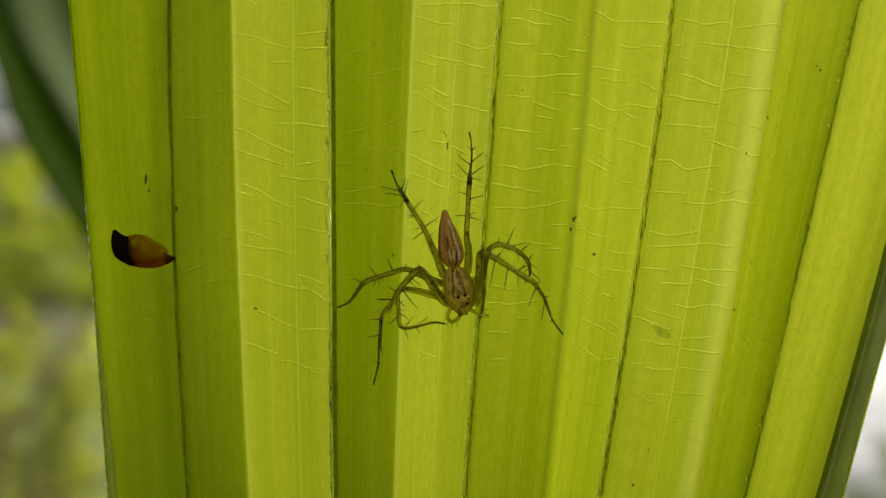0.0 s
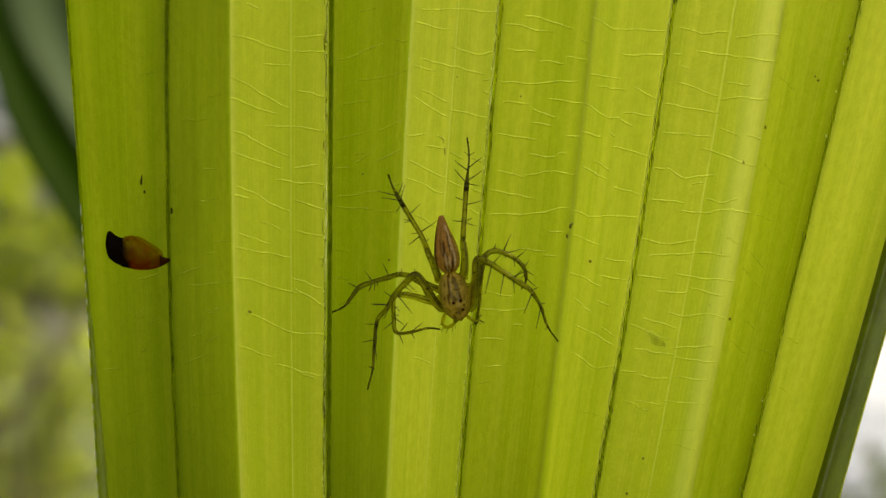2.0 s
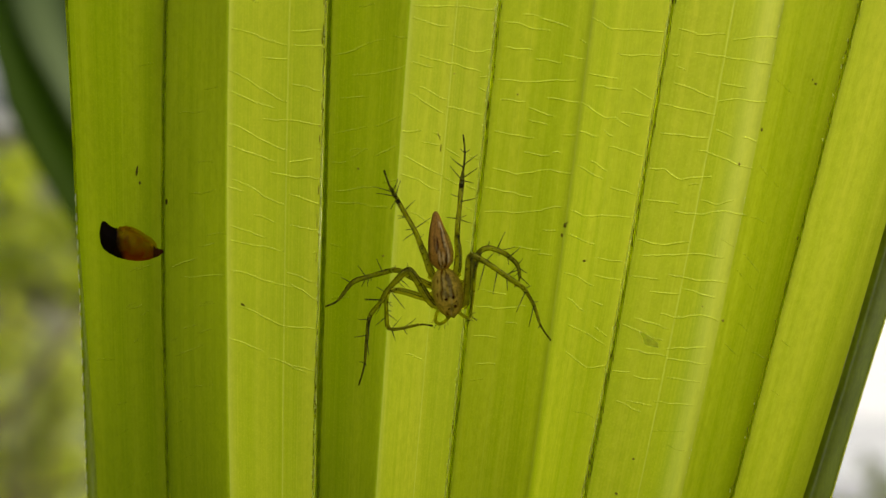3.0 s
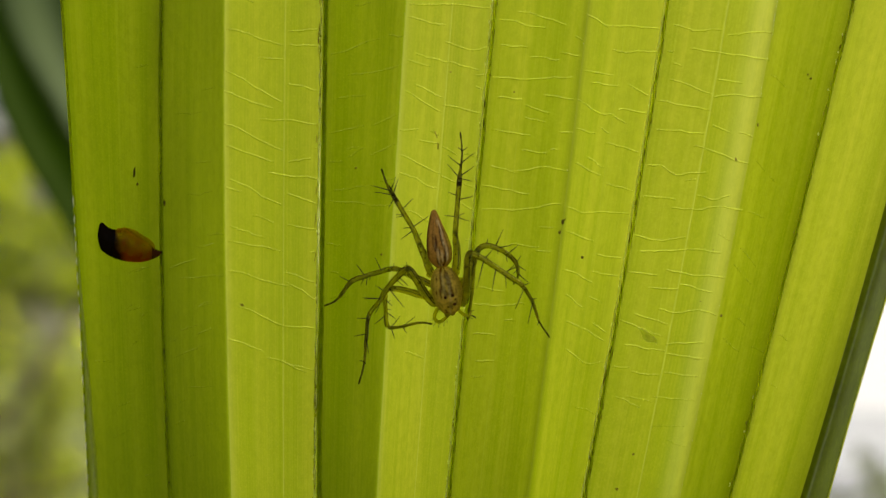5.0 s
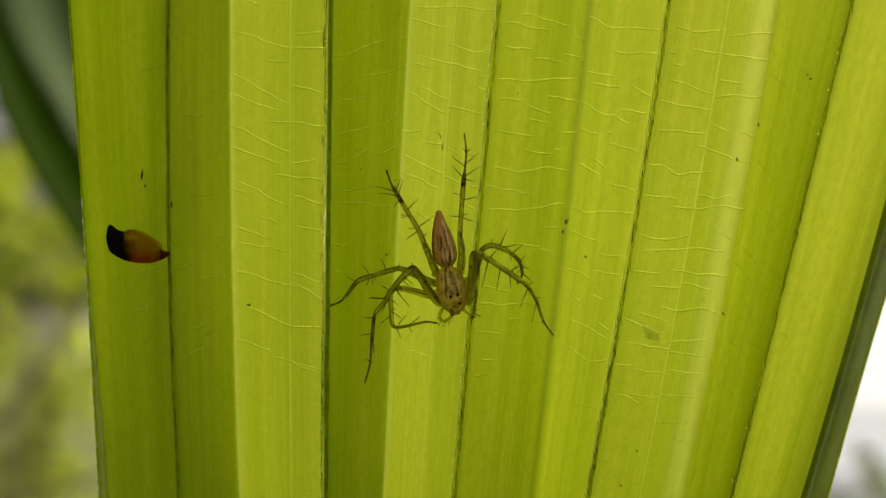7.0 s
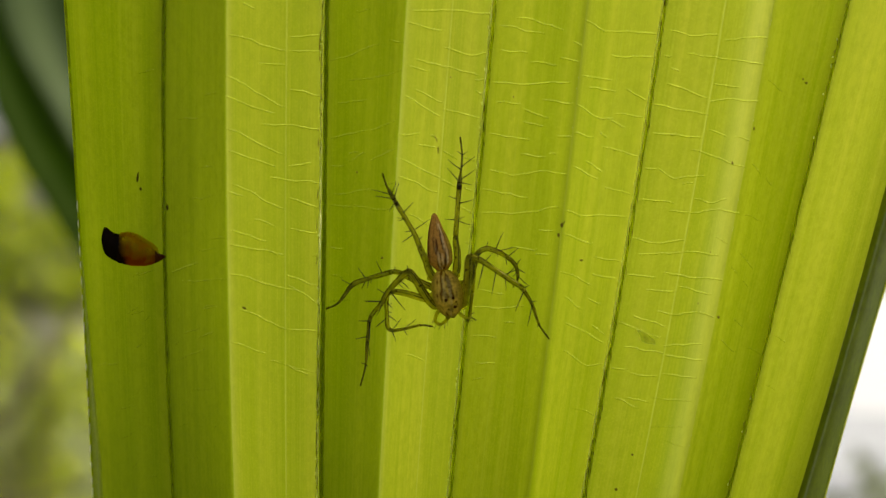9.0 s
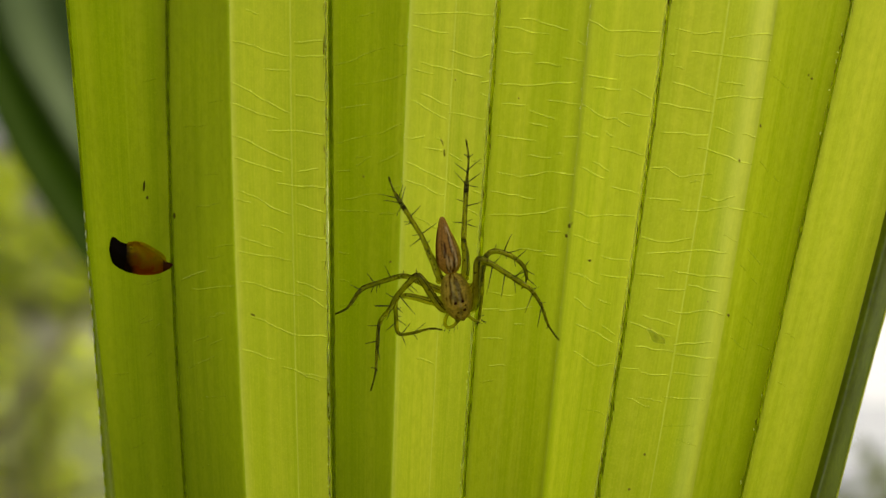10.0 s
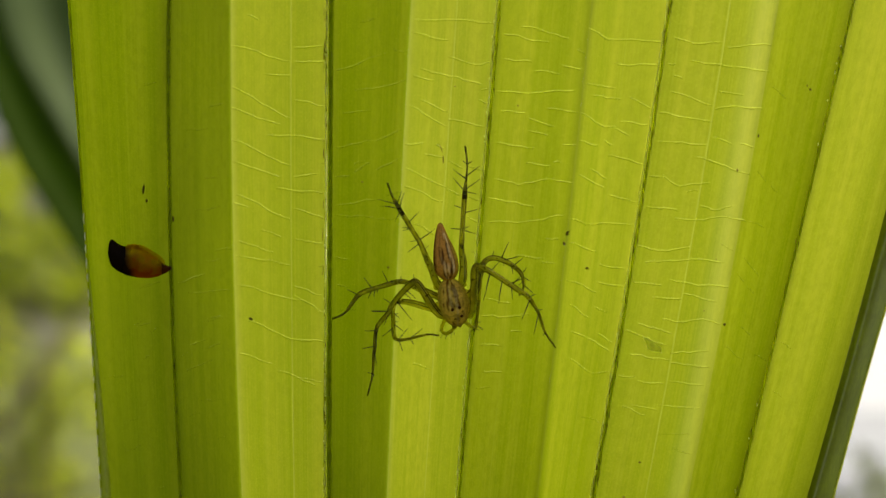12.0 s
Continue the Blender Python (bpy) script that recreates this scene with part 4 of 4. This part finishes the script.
def spider_leg(name, j1, j2, j3, rows, bristles):
    """A leg along rows of (across, height, millimetres above the leaf, half width); the numbers name the joints.
    bristles: rows of root and reach (across, height)."""
    path = leg_path(rows)
    cuts = [0, j1 * 6, j2 * 6, j3 * 6, len(path) - 1]
    path = [(p, r * (1 - 0.22 * ease(k, cuts[2] - 3, cuts[2] + 6))) for k, (p, r) in enumerate(path)]      # slimmer outer joints
    pieces = [path[a:b + 1] for a, b in zip(cuts, cuts[1:])]
    bm = bmesh.new()
    tube(bm, [p for p, _ in pieces[0]], [r for _, r in pieces[0]], 12)
    leg = part("leg", bm, LEG_GREEN, spider)
    for nm, piece, mat in (("tibia", pieces[1], LEG_GREEN), ("metatarsus", pieces[2], LEG_OLIVE), ("tarsus", pieces[3], LEG_DARK)):
        bm = bmesh.new()
        n = len(piece) - 1
        tube(bm, [p for p, _ in piece], [r * (1.12 if k in (0, n) and nm != "tarsus" else 1.0) for k, (_, r) in enumerate(piece)], 10)
        part(nm, bm, mat, leg)
    bm = bmesh.new()                                  # blackish foot
    tube(bm, [p for p, _ in path[-3:]], [r * 1.15 for _, r in path[-3:]], 10)
    part("claw", bm, LEG_TIP, leg, "blackish foot")
    bm = bmesh.new()                                  # dark line along the thigh
    line = [(p + Vector((r * 0.45, -r * 0.86, 0)), 0.9 * UNIT) for p, r in pieces[0][5:]]
    tube(bm, [p for p, _ in line], [r for _, r in line], 5)
    part("stripe", bm, SPINE, leg, "thin dark line")
    run = path[5:cuts[3]]                             # edge darkening of the clear leg, painted as lines on both flanks
    for side in (1, -1) if name != "second" else (1,):
        bm = bmesh.new()
        pts = []
        for k, (p, r) in enumerate(run):
            d = run[min(k + 1, len(run) - 1)][0] - run[max(k - 1, 0)][0]
            pts.append(p + d.cross(Vector((0, -1, 0))).normalized() * side * r * 0.95)
        tube(bm, pts, [(0.95 + 0.6 * noise.noise((k / 4.0, side, 0.5))) * UNIT for k in range(len(run))], 5)
        part("flank", bm, JOINT, leg, "dark narrow outline, edge darkening painted on the leg")
    if name == "hind":
        bm = bmesh.new()
        tube(bm, [p for p, _ in path[cuts[2] - 2:cuts[2] + 2]], [q * 1.06 for _, q in path[cuts[2] - 2:cuts[2] + 2]], 10)
        part("joint", bm, JOINT, leg, "dark brown joint")
    for _ in range(20):                               # small dark freckles at the roots of hairs
        bm = bmesh.new()
        k = rnd_dot.randrange(8, cuts[3])
        p, q = path[k]
        blob(bm, p + Vector((rnd_dot.uniform(-0.6, 0.6) * q, -0.8 * q, rnd_dot.uniform(-0.6, 0.6) * q)), q * rnd_dot.uniform(0.2, 0.38), q * 0.25, q * rnd_dot.uniform(0.2, 0.45), seg=6)
        part("freckle", bm, JOINT, leg)
    bm = bmesh.new()
    blob(bm, path[cuts[1]][0], path[cuts[1]][1] * 1.08, path[cuts[1]][1] * 1.08, path[cuts[1]][1] * 1.08, seg=10)
    part("knee", bm, LEG_OLIVE, leg)
    for row in bristles:
        part("spine", spine(path, rnd, *row), SPINE, leg)


spider_leg("hind", 3, 6, 7, [(800, 498, 2.0, 5), (783, 480, 2.3, 7), (773, 455, 2.0, 6.5), (763, 433, 1.7, 5.5), (752, 408, 1.4, 4.2), (733, 377, 1.0, 3.8), (717, 351, 0.7, 4.4), (703, 327, 0.4, 2.7), (693, 301, 0.02, 1.9)],
           [(709, 339, -28, -6), (710, 347, -26, -3), (713, 351, -8, 15), (710, 339, 7, -19), (715, 345, 7, -23), (732, 372, 16, -16), (731, 384, -13, -1), (731, 385, -12, 3), (751, 404, 24, -17), (748, 411, -17, 13), (761, 419, 7, -7), (745, 407, -12, 2)])
spider_leg("hind", 3, 5, 6, [(818, 492, 2.0, 5), (828, 472, 2.3, 7.5), (829, 442, 2.0, 6.5), (826, 412, 1.6, 5.0), (829, 353, 1.0, 3.8), (831, 319, 0.8, 4.6), (833, 297, 0.6, 2.8), (835, 266, 0.3, 2.3), (831, 234, 0.02, 1.8)],
           [(834, 266, -7, -5), (834, 266, 7, -5), (835, 291, -19, -14), (836, 290, 19, -15), (832, 314, -18, -20), (837, 312, 21, -15), (837, 314, 17, 4), (826, 344, -14, -5), (835, 354, 24, -7), (827, 383, -17, -1), (829, 388, 19, 6), (832, 379, 11, -5)])
spider_leg("third", 4, 7, 8, [(800, 512, 2.0, 5), (776, 500, 2.4, 6), (750, 489, 2.4, 6), (731, 480, 2.3, 5), (716, 477, 2.1, 4.5), (697, 482, 1.8, 4.2), (668, 491, 1.4, 4.0), (643, 502, 1.0, 4.2), (620, 533, 0.5, 3.0), (597, 545, 0.02, 1.6)],
           [(644, 501, -15, -8), (669, 494, -12, -16), (670, 495, -6, 13), (673, 495, -1, 14), (677, 493, -1, 8), (695, 479, -9, -19), (706, 477, -5, -3), (719, 474, 0, -8)])
spider_leg("front", 4, 8, 10, [(808, 536, 1.9, 5), (790, 537, 2.4, 6.5), (775, 521, 3.0, 7.5), (758, 494, 3.8, 7), (744, 477, 4.1, 6), (730, 487, 3.9, 5.5), (706, 514, 3.0, 4.8), (696, 534, 2.4, 4.2), (677, 559, 1.6, 3.6), (672, 600, 1.0, 3.0), (670, 642, 0.5, 2.6), (661, 681, 0.02, 1.5)],
           [(740, 471, -1, -10), (700, 517, -13, -8), (699, 531, -26, -1), (699, 533, -24, 0), (699, 529, -8, 20), (676, 562, -16, 0), (678, 563, 0, 32), (671, 592, -17, 3), (671, 603, 4, 22), (670, 640, -7, -2), (670, 642, 3, 3), (716, 517, 24, 28), (710, 480, 12, 10), (729, 495, 15, 13)])
spider_leg("second", 4, 7, 9, [(806, 526, 1.8, 5), (790, 527, 2.0, 6), (766, 523, 2.3, 6.5), (738, 515, 2.5, 6), (712, 513, 2.6, 5), (705, 524, 2.4, 4.6), (706, 548, 1.9, 4.0), (710, 578, 1.2, 3.8), (731, 579, 0.9, 3.2), (765, 571, 0.5, 2.8), (788, 573, 0.02, 2.0)],
           [(707, 532, 10, 9), (709, 539, 7, -5), (709, 548, 7, 1), (709, 554, 14, 10), (703, 558, -16, 13), (715, 579, 13, -17), (715, 581, 6, 16), (736, 580, 6, 9), (738, 579, 17, -14)])
spider_leg("front", 4, 8, 10, [(826, 532, 1.9, 5), (842, 536, 2.3, 6), (848, 514, 3.0, 7.5), (849, 480, 3.8, 7.5), (852, 449, 4.2, 6.5), (873, 455, 3.8, 5), (905, 475, 3.0, 4.6), (935, 494, 2.3, 4.6), (947, 503, 2.0, 4.2), (965, 531, 1.2, 3.2), (977, 565, 0.6, 2.6), (996, 592, 0.02, 1.6)],
           [(876, 456, -10, 41), (880, 454, 13, -15), (899, 474, -6, 34), (916, 481, 1, 20), (950, 507, -13, 29), (952, 499, 10, -5), (965, 529, -7, 30), (968, 522, 8, -1), (978, 564, -3, 5), (915, 478, 13, -14)])
spider_leg("third", 3, 6, 8, [(824, 510, 1.9, 5), (842, 498, 2.3, 6), (856, 470, 2.8, 6.5), (866, 442, 3.0, 5), (881, 433, 2.8, 4.6), (900, 437, 2.4, 4.4), (919, 447, 1.9, 4.2), (934, 462, 1.4, 4.0), (938, 484, 0.7, 3.0), (930, 500, 0.02, 1.6)],
           [(897, 435, 11, -26), (899, 436, 23, -6), (919, 447, 15, -14), (882, 433, 2, -10), (911, 451, 2, 13), (899, 442, 2, 8), (935, 461, 7, -10), (936, 464, 13, 8), (938, 479, 14, 12), (933, 469, -17, 7), (931, 474, -7, 7)])
spider_leg("second", 3, 5, 7, [(826, 520, 1.9, 5), (840, 514, 2.2, 6), (853, 490, 2.9, 6), (858, 462, 3.2, 5), (859, 480, 2.8, 4.2), (858, 510, 2.0, 3.8), (856, 535, 1.2, 3.2), (853, 552, 0.6, 2.6), (850, 566, 0.02, 1.8)],
           [(853, 552, 10, 8), (855, 551, 7, -2), (848, 558, -7, 5)])

for rows in ([(812, 541, 1.8, 4), (798, 545, 1.6, 4), (792, 561, 1.2, 3.6), (799, 569, 1.0, 3.6), (810, 564, 0.9, 3.4), (815, 554, 0.9, 2.4)],
             [(826, 543, 1.8, 4), (834, 548, 1.6, 3.6), (845, 556, 1.2, 3.4), (853, 557, 0.9, 3.2), (856, 548, 0.7, 2.2)]):
    path = leg_path(rows)
    bm = bmesh.new()
    tube(bm, [p for p, _ in path], [r for _, r in path], 10)
    palp = part("pedipalp", bm, LEG_GREEN, spider)
    for k in range(12, len(path) - 2, 4):
        a, b = rows[0][0], rows[0][1]
        p = path[k][0]
        out = Vector((p.x, 0, p.z)) - Vector((spot(a, b).x, 0, spot(a, b).z))
        bm = bmesh.new()
        tube(bm, [p, p + out.normalized() * rnd.uniform(8, 14) * UNIT], [0.8 * UNIT, 0.4 * UNIT], 5)
        part("spine", bm, SPINE, palp)

# ---- garden beyond ----
def foliage(bm, c, n, rnd):
    """One pointed leaf at c, half as long as 2 n."""
    m = Matrix.Translation(c) @ Euler((rnd.uniform(-1.2, 1.2), rnd.uniform(-1.2, 1.2), rnd.uniform(0, 6.3))).to_matrix().to_4x4()
    vs = [bm.verts.new(m @ Vector(p)) for p in ((-n, 0, 0), (-n * 0.3, -n * 0.32, n * 0.08), (n * 0.4, -n * 0.25, n * 0.05), (n, 0, -n * 0.1), (n * 0.4, n * 0.25, n * 0.05), (-n * 0.3, n * 0.32, n * 0.08))]
    bm.faces.new((vs[0], vs[1], vs[5]))
    bm.faces.new((vs[1], vs[2], vs[4], vs[5]))
    bm.faces.new((vs[2], vs[3], vs[4]))


def bush(place, clumps, size, seed, label, mat, thick=0.007):
    """Loose shrub: a bent stem to every clump (place, radius, number of leaves)."""
    rnd = random.Random(seed)
    ob = thing("shrub", place, label, "shrub", "garden shrubs")
    base = Vector(place)
    bm = bmesh.new()
    for c, r, count in clumps:
        stem = bmesh.new()
        m = base.lerp(c, 0.55) + Vector((rnd.uniform(-0.08, 0.08), rnd.uniform(-0.08, 0.08), 0.05))
        path = smooth_path([tuple(base + Vector((rnd.uniform(-0.06, 0.06), rnd.uniform(-0.06, 0.06), -0.03))), tuple(m), tuple(c)], 4)
        tube(stem, path, [thick * (1 - 0.8 * k / len(path)) for k in range(len(path))], 6)
        part("stem", stem, BARK, ob)
        for _ in range(count):
            p = c + Vector((rnd.gauss(0, r * 0.6), rnd.gauss(0, r * 0.8), rnd.gauss(0, r * 0.6)))
            if p.z > 0.05:
                foliage(bm, p, rnd.uniform(*size), rnd)
    part("leaves", bm, mat, ob, "", "stuff")


def clump(a, b, y, r, count):
    """A clump of leaves r plan units wide at the depth y."""
    return spot(a - 10, b, y), r * UNIT * (0.085 + y) / 0.085, count


bush((-1.40, 3.2, 0), [clump(25, 300, 3.2, 30, 16), clump(40, 345, 3.1, 26, 14), clump(12, 425, 3.0, 24, 10), clump(126, 412, 3.2, 30, 20), clump(18, 498, 3.1, 34, 24), clump(70, 470, 3.3, 30, 14),
                       clump(60, 290, 3.4, 22, 8), clump(100, 440, 3.3, 28, 14), clump(140, 480, 3.5, 26, 12), clump(-60, 400, 3.2, 50, 30), clump(-50, 620, 3.2, 60, 30)],
     (0.035, 0.06), 21, "loose yellow-green garden shrub out of focus", BUSH_LEAF)
bush((-1.95, 4.6, 0), [clump(30, 630, 4.6, 31, 18), clump(112, 660, 4.5, 28, 18), clump(110, 745, 4.6, 36, 25), clump(92, 808, 4.5, 38, 26), clump(20, 800, 4.6, 38, 21), clump(150, 600, 4.8, 24, 10),
                       clump(10, 730, 4.7, 24, 9), clump(150, 830, 4.6, 34, 18), clump(60, 880, 4.4, 43, 25), clump(-60, 760, 4.6, 50, 25), clump(200, 700, 4.7, 43, 25), clump(160, 930, 4.6, 57, 25), clump(40, 575, 5.0, 24, 8)],
     (0.07, 0.12), 22, "low olive-green garden shrub out of focus", BUSH_OLIVE, 0.003)
bush((-6.4, 14.0, 0), [clump(a + 14 * math.sin(b), b, 14.0 + 0.4 * math.cos(a * b), 26, 15) for a in range(-70, 250, 38) for b in range(292, 540, 40)
                      if math.hypot(a - 90, (b - 350) / 1.3) > 34 and math.hypot(a - 110, b - 545) > 40],
     (0.11, 0.21), 27, "tall far hedge with yellow-green leaves, out of focus", BUSH_LEAF, 0.012)
branch = thing("fallen_branch", spot(20, 905, 2.6) * Vector((1, 1, 0)), "dark bare branch leaning out of the undergrowth", "branch")
bm = bmesh.new()
root = spot(20, 905, 2.6)
root.z = -0.02
tube(bm, smooth_path([tuple(root), tuple(spot(20, 925, 2.6)), tuple(spot(95, 882, 2.6)), tuple(spot(140, 864, 2.6)), tuple(spot(230, 838, 2.6))], 6), [0.016 - 0.0003 * k for k in range(25)], 8)
part("stem", bm, BARK, branch)
bm = bmesh.new()
tube(bm, smooth_path([tuple(root), tuple(spot(-20, 830, 2.6)), tuple(spot(45, 730, 2.6)), tuple(spot(84, 665, 2.6)), tuple(spot(126, 595, 2.7)), tuple(spot(190, 510, 2.8))], 6), [0.021 - 0.0003 * k for k in range(31)], 8)
part("limb", bm, BARK, branch)
bush((1.15, 2.2, 0), [clump(1530, 890, 2.2, 26, 22), clump(1600, 850, 2.2, 40, 22), clump(1490, 930, 2.2, 40, 24), clump(1640, 930, 2.2, 60, 30), clump(1575, 790, 2.3, 16, 5)],
     (0.03, 0.05), 24, "grey-green low shrub beside the pale yard", BUSH_GREY)

house = thing("house", (-16, 26, 0), "pale plastered garden house far behind", "house")
bm = bmesh.new()
box(bm, -30, -4, 26.0, 26.3, 0, 4.4)
part("wall", bm, HOUSE_WALL, house, "rendered wall, its shade put into the grey")
bm = bmesh.new()
box(bm, -30.6, -3.4, 25.0, 25.15, 4.46, 4.92)
part("fascia", bm, WALL, house)
bm = bmesh.new()
box(bm, -30.6, -3.4, 25.15, 26.0, 4.40, 4.52)
part("soffit", bm, SOFFIT_SHADE, house, "soffit painted dark for the shadow of the eaves")
bm = bmesh.new()
p = [bm.verts.new(v) for v in ((-30.6, 25.0, 4.93), (-3.4, 25.0, 4.93), (-3.4, 31.0, 7.6), (-30.6, 31.0, 7.6), (-30.6, 25.0, 5.03), (-3.4, 25.0, 5.03), (-3.4, 31.0, 7.75), (-30.6, 31.0, 7.75))]
for f in ((0, 3, 2, 1), (4, 5, 6, 7), (0, 1, 5, 4), (1, 2, 6, 5), (2, 3, 7, 6), (3, 0, 4, 7)):
    bm.faces.new([p[k] for k in f])
part("roof", bm, ROOF, house, "light grey sheet roof")
bm = bmesh.new()
box(bm, -30, -2.0, 17.0, 25.8, -0.05, 0.02)
alone("pavement_path", bm, GRAVEL, (-16, 21, 0), "pale grey gravel before the house", "pavement", "structure")
bm = bmesh.new()
box(bm, 1.0, 40, 3.5, 6.5, -0.05, 0.02)
alone("pavement_near", bm, GREY_PAVING, (20, 5, 0), "grey concrete path", "pavement", "structure")
bm = bmesh.new()
box(bm, 1.0, 40, 6.5, 9.5, -0.05, 0.016)
alone("pavement_middle", bm, MID_PAVING, (20, 8, 0), "mid-grey concrete beside the yard", "pavement", "structure")
bm = bmesh.new()
box(bm, 1.0, 60, 9.5, 60, -0.05, 0.02)
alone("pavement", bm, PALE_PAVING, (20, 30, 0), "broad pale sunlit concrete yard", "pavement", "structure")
